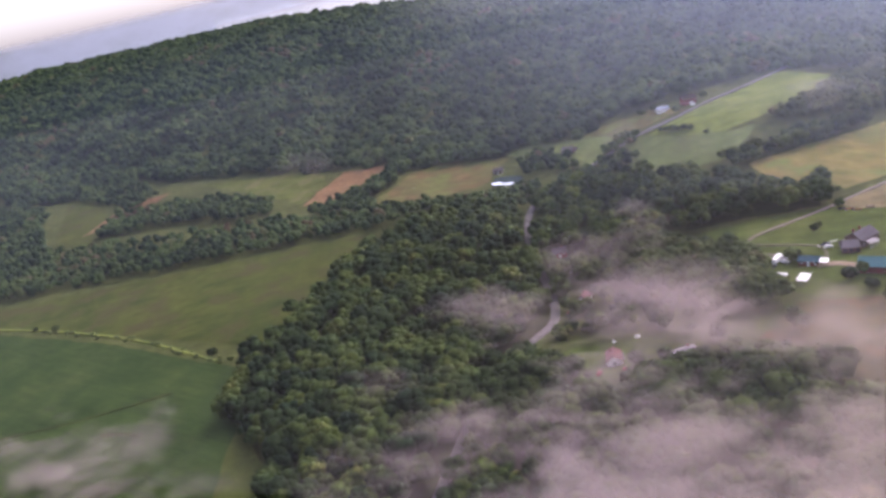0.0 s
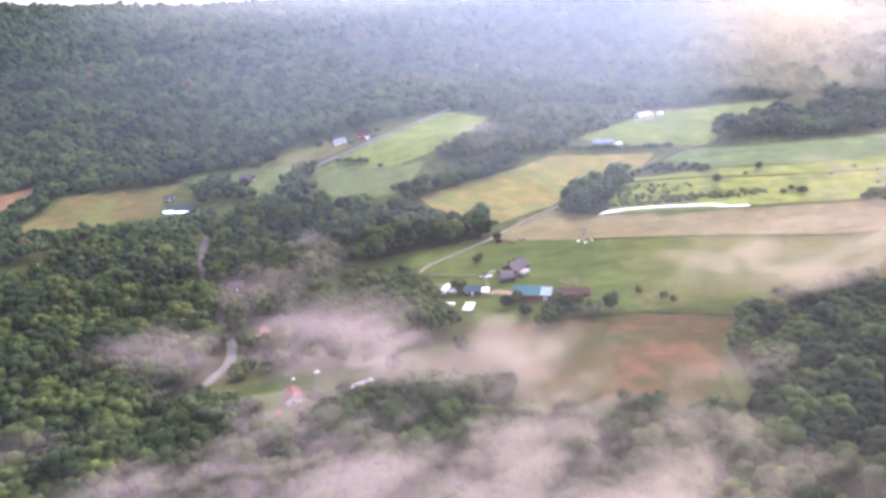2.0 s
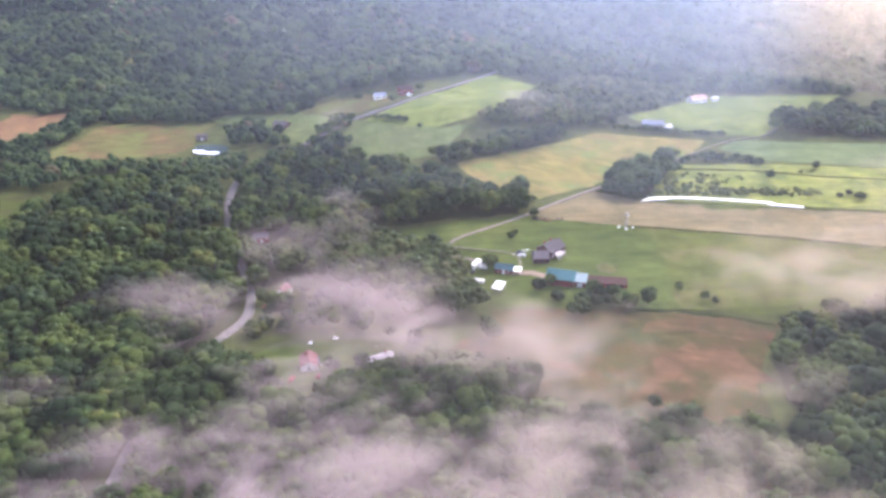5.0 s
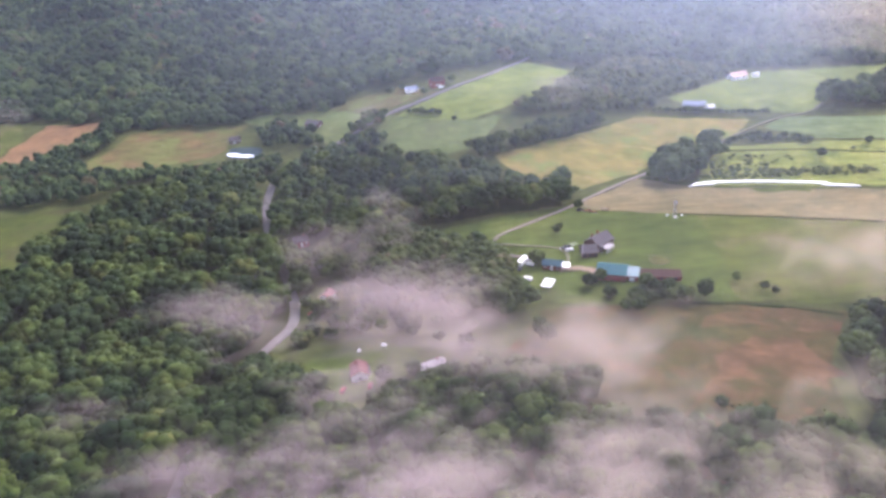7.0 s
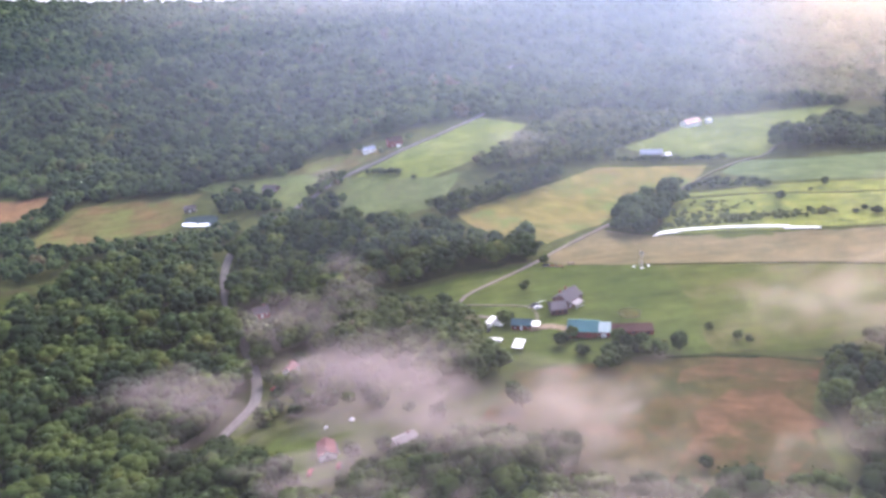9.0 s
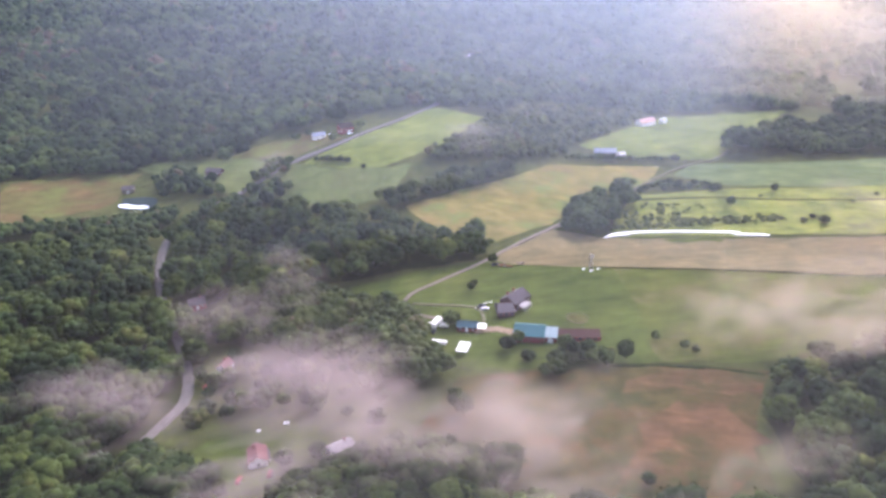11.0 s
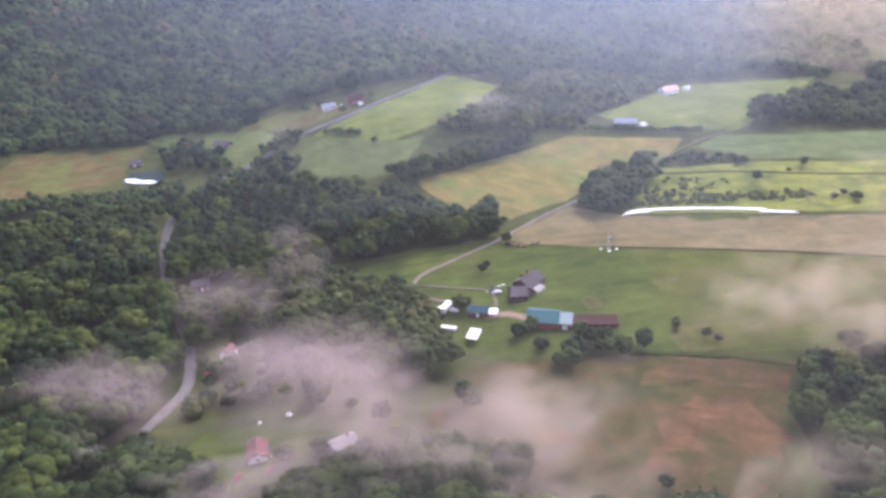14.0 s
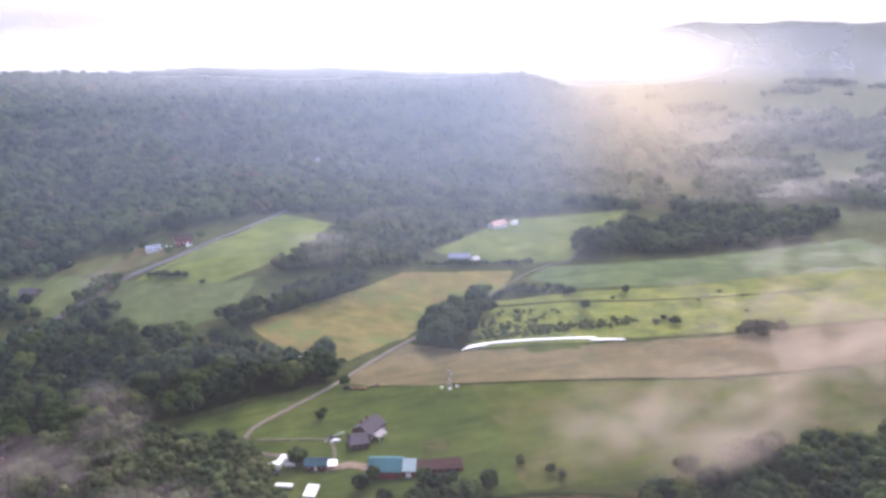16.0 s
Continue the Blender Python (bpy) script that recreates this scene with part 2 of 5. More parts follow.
WRAP = plain_mat("white_plastic_wrap", (0.85, 0.86, 0.86), 0.35, worn=0.06, scale=0.4)
GLASS = plain_mat("dark_window_glass", (0.03, 0.035, 0.045), 0.08, worn=0.1)
BRICK_RED = plain_mat("dark_red_boards", (0.17, 0.055, 0.045), 0.8, worn=0.35, scale=1.2)
BARN_RED = plain_mat("barn_red_boards", (0.20, 0.045, 0.045), 0.8, worn=0.3, scale=1.0)
RUST_ROOF = plain_mat("dark_rusty_sheet_metal", (0.045, 0.020, 0.020), 0.85, 0.0, worn=0.35)
BROWN_WALL = plain_mat("brown_log_wall", (0.10, 0.06, 0.055), 0.8, worn=0.35, scale=1.0)
SHINGLE = plain_mat("grey_brown_shingles", (0.085, 0.075, 0.085), 0.85, worn=0.35, scale=1.5)
SHINGLE_L = plain_mat("pale_grey_shingles", (0.29, 0.265, 0.275), 0.85, worn=0.3, scale=1.5)
TEAL = plain_mat("teal_sheet_metal", (0.045, 0.115, 0.13), 0.85, 0.0, worn=0.2)
TEAL_L = plain_mat("faded_blue_sheet_metal", (0.18, 0.235, 0.265), 0.85, 0.0, worn=0.2)
TEAL_D = plain_mat("dark_teal_sheet_metal", (0.045, 0.09, 0.11), 0.85, 0.0, worn=0.25)
BLUE_ROOF = plain_mat("pale_blue_sheet_metal", (0.22, 0.25, 0.33), 0.8, 0.0, worn=0.2)
RED_ROOF = plain_mat("red_sheet_metal", (0.36, 0.22, 0.21), 0.5, 0.2, worn=0.25)
GREY_METAL = plain_mat("galvanised_metal", (0.42, 0.42, 0.42), 0.4, 0.7, worn=0.25)
PALE_ROOF = plain_mat("pale_tarpaulin", (0.62, 0.61, 0.61), 0.6, worn=0.12)
RUBBER = plain_mat("black_rubber", (0.02, 0.02, 0.02), 0.9)
DARK_PAINT = plain_mat("dark_car_paint", (0.03, 0.035, 0.045), 0.25, worn=0.1)
SILVER = plain_mat("silver_car_paint", (0.45, 0.46, 0.48), 0.3, 0.5, worn=0.1)
RUST = plain_mat("rusty_iron", (0.16, 0.07, 0.04), 0.9, 0.2, worn=0.5, scale=3)
ORANGE = plain_mat("orange_tarpaulin", (0.75, 0.28, 0.10), 0.6, worn=0.15)
WOOD = plain_mat("weathered_planks", (0.17, 0.14, 0.11), 0.9, worn=0.4, scale=1.5)


# ---- plan of the land ----
def smooth(a, b, v):
    u = np.clip((v - a) / (b - a), 0, 1)
    return u * u * (3 - 2 * u)


def land(x, y):
    """Height of the ground: a valley floor, a knoll, two hollows, the wooded hill and the far ridges."""
    x, y = np.asarray(x, float), np.asarray(y, float)

    def swell(cx, cy, rx, ry):
        return np.exp(-(((x - cx) / rx) ** 2) - ((y - cy) / ry) ** 2)

    knoll = np.exp(-(((x + 20) / 170) ** 2) - (np.minimum(y - 640, 0) / 115) ** 2)
    z = 27 * knoll * smooth(1150, 760, y) - 14 * swell(-230, 590, 120, 120) - 15 * swell(-130, 330, 90, 100)
    foot = 660 + 110 * np.exp(-(((x - 20) / 160) ** 2)) + 75 * smooth(-200, 250, x)
    top = 91 + 54 * smooth(-250, -1100, x) - 20 * smooth(0, 420, x)
    lumpy = 1 + (0.25 * np.sin(x * 0.011 + 1.3) * np.sin(y * 0.012) + 0.12 * np.sin(x * 0.024 + y * 0.013) + 0.14 * np.sin(x * 0.052 + 2) * np.sin(y * 0.043 + x * 0.01)) * smooth(470, 240, y - foot)
    z = z + top * lumpy * smooth(-20, 700, y - foot) * smooth(2300, 1500, y) * smooth(600, 400, x - 0.12 * (y - 750))
    up = y - foot
    spur = np.sin(x * 0.034 + 0.006 * y + 1.4 * np.sin(y * 0.007)) + 0.6 * np.sin(x * 0.071 - 0.012 * y + 2) + 0.7 * np.sin(y * 0.038 + 1.8 * np.sin(x * 0.013))
    z = z + 7.5 * spur * smooth(20, 140, up) * smooth(440, 250, up) * smooth(380, 230, x)
    r, az = np.hypot(x, y), np.degrees(np.arctan2(x, y))
    wave = 12 * np.sin(az * 0.9) + 7 * np.sin(az * 2.3 + 1)
    z = z + (152 + wave * 0.4) * np.exp(-(((r - 3500) / 480) ** 2)) * smooth(18, 31, az) * smooth(100, 70, az)
    z = z + (12 + 0.5 * wave) * np.exp(-(((r - 2100) / 260) ** 2)) * smooth(24, 40, az) * smooth(100, 70, az)
    z = z + (206 + 0.5 * wave) * np.exp(-(((r - 3300) / 500) ** 2)) * smooth(-14, -42, az) * smooth(-100, -70, az)
    return z


def zat(x, y):
    return float(land(x, y))


def mesh_of(name, verts, tris):
    """A mesh of triangles from two arrays."""
    me = bpy.data.meshes.new(name)
    v, f = np.asarray(verts, np.float32), np.asarray(tris, np.int32)
    me.vertices.add(len(v))
    me.vertices.foreach_set("co", v.ravel())
    me.loops.add(f.size)
    me.loops.foreach_set("vertex_index", f.ravel())
    me.polygons.add(len(f))
    me.polygons.foreach_set("loop_start", np.arange(0, f.size, 3, dtype=np.int32))
    me.update(calc_edges=True)
    me.validate()
    return me


def thing(name, me, mat, label, category, kind="", group=""):
    ob = new(name, me)
    me.materials.append(mat)
    return tagged(ob, label, category, group, kind)


# the ground: one sheet, rings widening to the horizon
rings = np.concatenate([np.linspace(0, 160, 9)[1:], np.linspace(168, 1000, 130), np.geomspace(1012, 4850, 70)])
spokes = 400
ang = np.arange(spokes) * 2 * np.pi / spokes
gx, gy = np.outer(rings, np.sin(ang)), np.outer(rings, np.cos(ang))
gv = np.column_stack([gx.ravel(), gy.ravel(), land(gx, gy).ravel()])
i, j = np.meshgrid(np.arange(len(rings) - 1), np.arange(spokes), indexing="ij")
a, b = (i * spokes + j).ravel(), (i * spokes + (j + 1) % spokes).ravel()
c, d = a + spokes, b + spokes
tri = np.concatenate([np.column_stack([a, c, b]), np.column_stack([b, c, d])])
hub = len(gv)
gv = np.vstack([gv, [[0, 0, zat(0, 0)]]])
tri = np.concatenate([tri, np.column_stack([np.full(spokes, hub), np.arange(spokes), (np.arange(spokes) + 1) % spokes])])
ground = thing("ground", mesh_of("ground", gv, tri), GRASS, "rough green grassland of the valley and the hills", "ground", "structure")
for p in ground.data.polygons:
    p.use_smooth = True


def inside(px, py, poly):
    hit, k = False, len(poly) - 1
    for m in range(len(poly)):
        (x1, y1), (x2, y2) = poly[m], poly[k]
        if (y1 > py) != (y2 > py) and px < (x2 - x1) * (py - y1) / (y2 - y1) + x1:
            hit = not hit
        k = m
    return hit


def clip_side(poly, axis, value, keep_less):
    out = []
    for m in range(len(poly)):
        p, q = poly[m - 1], poly[m]
        pin, qin = (p[axis] <= value) == keep_less, (q[axis] <= value) == keep_less
        if pin != qin:
            u = (value - p[axis]) / (q[axis] - p[axis])
            out.append((p[0] + u * (q[0] - p[0]), p[1] + u * (q[1] - p[1])))
        if qin:
            out.append(q)
    return out


def field(name, poly, mat, label, lift=0.5, cell=14.0, ragged=1.6):
    """A field laid over the land, its outline slightly wavering."""
    edge = []
    for m in range(len(poly)):
        p, q = Vector(poly[m - 1]), Vector(poly[m])
        steps = max(1, int((q - p).length / 9))
        for s in range(steps):
            v = p.lerp(q, s / steps)
            w = noise.noise_vector(Vector((v.x * 0.06, v.y * 0.06, 3.1))) * ragged * 2
            edge.append((v.x + w.x, v.y + w.y))
    xs, ys = [p[0] for p in edge], [p[1] for p in edge]
    bm = bmesh.new()
    x = math.floor(min(xs) / cell) * cell
    while x < max(xs):
        column = clip_side(clip_side(edge, 0, x, False), 0, x + cell, True)
        y = math.floor(min(ys) / cell) * cell
        while y < max(ys) and len(column) > 2:
            piece = clip_side(clip_side(column, 1, y, False), 1, y + cell, True)
            if len(piece) > 2:
                try:
                    bm.faces.new([bm.verts.new((px, py, zat(px, py) + lift)) for px, py in piece])
                except ValueError:
                    pass
            y += cell
        x += cell
    bmesh.ops.remove_doubles(bm, verts=bm.verts[:], dist=0.01)
    bmesh.ops.triangulate(bm, faces=bm.faces[:])
    for f in bm.faces:
        if f.normal.z < 0:
            f.normal_flip()
    me = bpy.data.meshes.new(name)
    bm.to_mesh(me)
    bm.free()
    return thing(name, me, mat, label, "field", "structure")


def spline(points, step=6.0):
    out = []
    pts = [Vector(p) for p in points]
    pts = [pts[0] * 2 - pts[1]] + pts + [pts[-1] * 2 - pts[-2]]
    for m in range(1, len(pts) - 2):
        p0, p1, p2, p3 = pts[m - 1:m + 3]
        n = max(2, int((p2 - p1).length / step))
        for s in range(n):
            t = s / n
            out.append(0.5 * (2 * p1 + (p2 - p0) * t + (2 * p0 - 5 * p1 + 4 * p2 - p3) * t * t + (3 * p1 - p0 - 3 * p2 + p3) * t ** 3))
    return out + [pts[-2]]


ROADS = []


def road(name, points, width, mat, label, lift=0.75):
    line = spline(points)
    ROADS.append((line, width))
    bm, last = bmesh.new(), None
    for m, p in enumerate(line):
        way = (line[min(m + 1, len(line) - 1)] - line[max(m - 1, 0)]).normalized()
        side = Vector((way.y, -way.x)) * (width / 2) * (1 + 0.12 * noise.noise(Vector((p.x * 0.1, p.y * 0.1, 0))))
        row = []
        for k in (-1.25, -1, 0, 1, 1.25):
            q = p + side * k
            row.append(bm.verts.new((q.x, q.y, zat(q.x, q.y) + lift + (0.08 if k == 0 else 0) - (0.7 if abs(k) > 1.1 else 0))))
        if last:
            for k in range(4):
                bm.faces.new((last[k], last[k + 1], row[k + 1], row[k]))
        last = row
    bmesh.ops.recalc_face_normals(bm, faces=bm.faces[:])
    me = bpy.data.meshes.new(name)
    bm.to_mesh(me)
    bm.free()
    return thing(name, me, mat, label, "road", "structure")


# fields
field("field_1", [(-42, 393), (36, 414), (63, 402), (110, 396), (112, 340), (106, 292), (85, 293), (25, 292), (-24, 330)], LAWN, "mown green lawn and pasture round the farm")
field("field_19", [(110, 396), (245, 369), (420, 360), (420, 270), (201, 284), (106, 292), (112, 340)], OLIVE, "olive and brown rough pasture in thin mist")
field("field_2", [(41, 414), (85, 455), (117, 437), (275, 422), (440, 418), (440, 362), (247, 370), (98, 398), (53, 406)], TILLED, "grey-brown stubble field beside the gravel drive")
field("field_3", [(118, 441), (150, 508), (215, 517), (323, 512), (480, 520), (480, 420), (277, 427)], YELLOW, "yellow-green rough meadow with scrub")
field("field_4", [(196, 548), (219, 574), (355, 573), (520, 590), (520, 520), (323, 513), (226, 524)], COOL, "blue-green crop field")
field("field_5", [(-12, 498), (60, 536), (102, 564), (190, 567), (171, 529), (113, 489), (84, 462), (47, 440), (12, 462)], TAN, "tan and green ripening crop field")
field("field_6", [(133, 612), (205, 690), (225, 705), (240, 724), (371, 740), (243, 587), (164, 585)], BRIGHT, "bright green hayfield below the wood")
field("field_7", [(-91, 584), (-57, 612), (-21, 644), (17, 708), (66, 676), (39, 609), (11, 585), (-28, 560), (-60, 565)], BRIGHT, "bright green hayfield beside the road")
field("field_8", [(-164, 642), (-144, 652), (-99, 656), (-57, 620), (-80, 612), (-111, 597)], BROWN, "brown and green fallow field by the farmhouse", ragged=3)
field("field_9", [(-250, 660), (-217, 666), (-162, 640), (-110, 593), (-130, 572), (-138, 546), (-203, 608)], PALE, "pale green pasture behind the trees", ragged=3)
field("field_10", [(-342, 580), (-341, 622), (-313, 655), (-239, 642), (-243, 575), (-277, 549), (-306, 508), (-356, 529)], BROWN, "reddish brown fallow field", ragged=3)
field("field_11", [(-424, 536), (-436, 648), (-376, 660), (-362, 612), (-385, 556)], RED, "bare red soil field", ragged=2.5)
field("field_12", [(-657, 672), (-470, 666), (-436, 612), (-428, 545), (-470, 570), (-560, 622)], OLIVE, "yellow-green pasture at the hill foot")
field("field_13", [(-900, 690), (-860, 705), (-672, 530), (-655, 482), (-720, 492)], BIGGREEN, "green clearing with a bare red track")
field("field_14", [(-740, 312), (-612, 333), (-466, 386), (-286, 450), (-255, 440), (-265, 372), (-270, 294), (-270, 258), (-406, 276), (-585, 304)], BIGGREEN, "sloping yellow-green pasture beside the wood")
field("field_15", [(-720, 300), (-575, 292), (-426, 268), (-306, 238), (-262, 228), (-250, 175), (-200, 60), (-700, 60)], CROP, "dark green row crop with worn tracks")
field("field_16", [(14, 290), (96, 291), (150, 276), (128, 235), (117, 160), (20, 150), (-30, 215), (-13, 240)], MEADOW, "rust-red and olive wild meadow")
field("field_17", [(-112, 236), (-95, 262), (-52, 268), (-38, 236), (-73, 222)], LAWN, "green garden lawn round the cottage")
field("field_18", [(-735, 620), (-690, 660), (-670, 560), (-700, 515)], RED, "bare red earth track in the clearing", lift=0.8)

field("field_20", [(-131, 562), (-105, 590), (-91, 584), (-60, 565), (-28, 560), (0, 563), (-28, 512), (-66, 500), (-100, 522), (-125, 545)], PALE, "pale green pasture below the hedge", lift=0.4, ragged=3)
field("field_21", [(89, 284), (120, 284), (150, 281), (139, 268), (112, 272), (90, 271)], RUSTY, "band of rust-red weeds along the ditch", lift=0.62, ragged=7)
field("field_22", [(92, 259), (131, 257), (128, 222), (112, 208), (66, 207), (72, 222), (88, 234)], RUSTY, "broad patch of rust-red weeds in the meadow", lift=0.62, ragged=11)
field("field_23", [(152, 433), (190, 432), (185, 424), (155, 426)], OLIVE, "grassy patch left in the stubble by the silage bag", lift=0.62, ragged=2)

# roads
road("road", [(-116, 60), (-126, 182), (-128, 226), (-126, 255), (-120, 282), (-116, 298), (-118, 315), (-125, 337), (-144, 380), (-155, 403), (-169, 454), (-172, 500), (-160, 530), (-131, 558), (-105, 587), (-66, 610), (-30, 644), (-7, 674), (16, 712), (34, 765), (50, 832), (58, 896), (64, 945)], 4.6, ASPHALT, "grey asphalt country road")
road("farm_drive", [(94, 464), (85, 457), (61, 436), (34, 410), (10, 391), (-8, 377), (-11, 365), (-3, 352), (12, 345)], 2.4, GRAVEL, "pale gravel farm drive")
road("field_track", [(262, 612), (243, 587), (214, 571), (184, 546), (125, 488), (94, 464)], 2.0, TRACK, "grassy field track beyond the dark clump", lift=0.85)
road("crop_track", [(-470, 138), (-405, 160), (-360, 180), (-318, 207)], 1.7, FLOOR, "dark worn wheel track in the row crop", lift=0.7)
road("crop_gap", [(-334, 166), (-320, 168), (-305, 167)], 3.0, FLOOR, "bare dark gap in the row crop", lift=0.7)
road("farm_track", [(-7, 366), (9, 361), (26, 356), (30, 346), (29, 336)], 1.9, TRACK, "worn gravel spur to the farmhouse", lift=0.85)
road("farmyard", [(24, 330), (36, 331), (48, 323)], 5.0, DIRT, "bare trodden earth of the farmyard", lift=0.7)
road("field_edge", [(98, 397), (150, 389), (200, 380), (247, 369), (330, 364)], 1.8, FLOOR, "dark grassy bank along the field edge")
road("ditch", [(85, 291), (120, 287), (150, 277)], 1.6, FLOOR, "dark ditch along the meadow")
road("meadow_track", [(150, 500), (209, 500.5), (253, 492), (307, 486), (400, 480)], 2.2, FLOOR, "dark grassy track through the rough meadow")
road("hedge_bank", [(-575, 298), (-504, 291), (-406, 273), (-306, 241)], 2.2, BRIGHT, "yellowish grass bank between fields")


HOUSES = [(31, 452, 10), (70, 938, 16), (-70, 241, 12), (-36.5, 238, 14), (-102.5, 324, 10), (-131.5, 392, 8), (-123, 371, 7), (-83, 635, 9), (-60, 639, 9), (-167, 606, 9), (-238, 603, 8), (5.9, 321.2, 9), (9.4, 302.4, 9), (5, 340, 10), (17, 311, 9)]


def near_road(x, y, room):
    if 385 < y < 468 and x < -130:  # the road lies open here, between the two woods
        room += 2.5
    if any((x - hx) ** 2 + (y - hy) ** 2 < r * r for hx, hy, r in HOUSES):
        return True
    for line, width in ROADS[:2]:
        for p in line:
            if (p.x - x) ** 2 + (p.y - y) ** 2 < (room + width / 2) ** 2:
                return True
    return False


# ---- trees ----
def ball(sub):
    bm = bmesh.new()
    bmesh.ops.create_icosphere(bm, subdivisions=sub, radius=1)
    v = np.array([p.co[:] for p in bm.verts])
    f = np.array([[p.index for p in q.verts] for q in bm.faces])
    bm.free()
    return v, f


BALLS = {1: ball(1), 2: ball(2)}


def crown_shape(rng, lobes, tufts, sub=1, tall=1.0, lean=0.0):
    """A crown about one metre wide, its middle at the origin: a core heaped over with small uneven billows of foliage, and loose sprays of leaves."""
    vs, fs, count = [], [], 0
    centres = []
    squat = rng.uniform(0.8, 1.1, 2)
    bv, bf = BALLS[sub]
    for k in range(lobes + 1):
        if k == 0:
            c, r = np.array([0, 0, 0.0]), np.array([0.40 * squat[0], 0.40 * squat[1], 0.35 * tall])
        else:
            up = 1.0 - 1.2 * (k - 0.5) / lobes
            turn, out = k * 2.4 + rng.uniform(-0.45, 0.45), math.sqrt(max(0.0, 1 - up * up))
            reach = rng.uniform(0.75, 1.15)
            c = np.array([0.32 * out * reach * squat[0] * math.cos(turn) + lean * up * 0.06, 0.32 * out * reach * squat[1] * math.sin(turn), (0.28 * up * reach + 0.02) * tall])
            r = rng.uniform(0.15, 0.25) * (1.2 if lobes < 7 else 1.0) * np.array([1, 1, rng.uniform(0.75, 1.0)])
        v = bv * (1 + rng.uniform(-0.12, 0.12, (len(bv), 1))) * r + c
        f = bf[(bv[bf].mean(1)[:, 2] > (-0.5 if k == 0 else -0.3))]
        vs.append(v)
        fs.append(f + count)
        if k:
            # a twig inside the crown ties each billow to the core
            fs.append(np.array([[centres[0][2][0], f[0][0] + count, f[0][1] + count]]))
        centres.append((c, r, np.unique(f) + count, v - 0.0, count))
        count += len(v)
    for k in range(tufts):
        c, r, used, v, first = centres[rng.integers(1, len(centres))]
        at = used[rng.integers(len(used))]
        root = v[at - first]
        d = (root - c) / (np.linalg.norm(root - c) + 1e-6) + rng.normal(size=3) * 0.5
        size = rng.uniform(0.03, 0.065)
        side = np.cross(d, rng.normal(size=3))
        side /= np.linalg.norm(side) + 1e-6
        vs.append(np.array([root + d * size + side * size * 0.5, root + d * size * 0.7 - side * size * 0.5]))
        fs.append(np.array([[at, count, count + 1]]))
        count += 2
    return np.vstack(vs), np.vstack(fs)


RNG = np.random.default_rng(5)
NEAR = [crown_shape(RNG, k, 130, tall=t, lean=e) for k, t, e in ((12, 1.0, 0), (11, 1.2, 1), (13, 0.85, 0), (10, 1.35, -1), (12, 0.95, 1), (9, 1.5, 0), (11, 1.1, -1))]
FAR = [crown_shape(RNG, k, 10, tall=t) for k, t in ((4, 1.0), (3, 1.25), (4, 0.9), (5, 1.1), (3, 1.5), (4, 0.8))]
MIDDLE = [crown_shape(RNG, k, 14, tall=t) for k, t in ((6, 1.0), (5, 1.2), (6, 0.85), (5, 1.1), (4, 1.4), (6, 0.95))]
DISTANT = [crown_shape(RNG, k, 0, tall=t) for k, t in ((2, 1.0), (2, 1.3), (3, 0.9))]
SHRUB = [crown_shape(RNG, 4, 14, tall=0.75) for _ in range(4)]


def scatter(poly, gap, seed, room=3.0, keep=1.0):
    rng = np.random.default_rng(seed)
    xs, ys = [p[0] for p in poly], [p[1] for p in poly]
    spots = []
    for x in np.arange(min(xs), max(xs), gap):
        for y in np.arange(min(ys), max(ys), gap):
            px, py = x + rng.uniform(-0.48, 0.48) * gap, y + rng.uniform(-0.48, 0.48) * gap
            if rng.random() < keep and inside(px, py, poly) and not near_road(px, py, room):
                spots.append((px, py))
    return spots


def wood(name, spots, shapes, wide, tall, mat, label, seed, lift=0.5, trunks=True, soft=True, roll=0.12):
    """A wood of many trees in one mesh: crowns on tapered stems."""
    rng = np.random.default_rng(seed)
    spots = np.array(spots)
    ground_z = land(spots[:, 0], spots[:, 1])
    which = rng.integers(len(shapes), size=len(spots))
    vs, fs, count = [], [], 0
    for k, (sv, sf) in enumerate(shapes):
        pick = np.where(which == k)[0]
        if not len(pick):
            continue
        w = rng.uniform(*wide, len(pick))
        h = rng.uniform(*tall, len(pick)) * (1 + roll * (np.sin(spots[pick, 0] * 0.061 + 1) * np.sin(spots[pick, 1] * 0.07) + 0.7 * np.sin(spots[pick, 0] * 0.027 + spots[pick, 1] * 0.033)))
        a = rng.uniform(0, 2 * np.pi, len(pick))
        ca, sa = np.cos(a)[:, None], np.sin(a)[:, None]
        x = (sv[:, 0] * ca - sv[:, 1] * sa) * w[:, None] + spots[pick, 0][:, None]
        y = (sv[:, 0] * sa + sv[:, 1] * ca) * w[:, None] + spots[pick, 1][:, None]
        z = sv[:, 2] * w[:, None] + (ground_z[pick] + h * lift)[:, None]
        vs.append(np.stack([x, y, z], -1).reshape(-1, 3))
        fs.append((sf[None] + (np.arange(len(pick)) * len(sv))[:, None, None] + count).reshape(-1, 3))
        count += len(pick) * len(sv)
        if trunks:
            for p, hh in zip(pick, h):
                cx, cy, cz, r = *spots[p], ground_z[p] - 0.3, hh * 0.018
                ring = [(math.cos(q * 2.094), math.sin(q * 2.094)) for q in range(3)]
                vs.append(np.array([(cx + r * u, cy + r * v, cz) for u, v in ring] + [(cx + r * 0.4 * u, cy + r * 0.4 * v, cz + hh * 0.6) for u, v in ring]))
                fs.append(np.array([[0, 1, 4], [0, 4, 3], [1, 2, 5], [1, 5, 4], [2, 0, 3], [2, 3, 5]]) + count)
                count += 6
    me = mesh_of(name, np.vstack(vs), np.vstack(fs))
    me.polygons.foreach_set("use_smooth", np.full(len(me.polygons), soft))
    return thing(name, me, mat, label, "woods", "stuff")


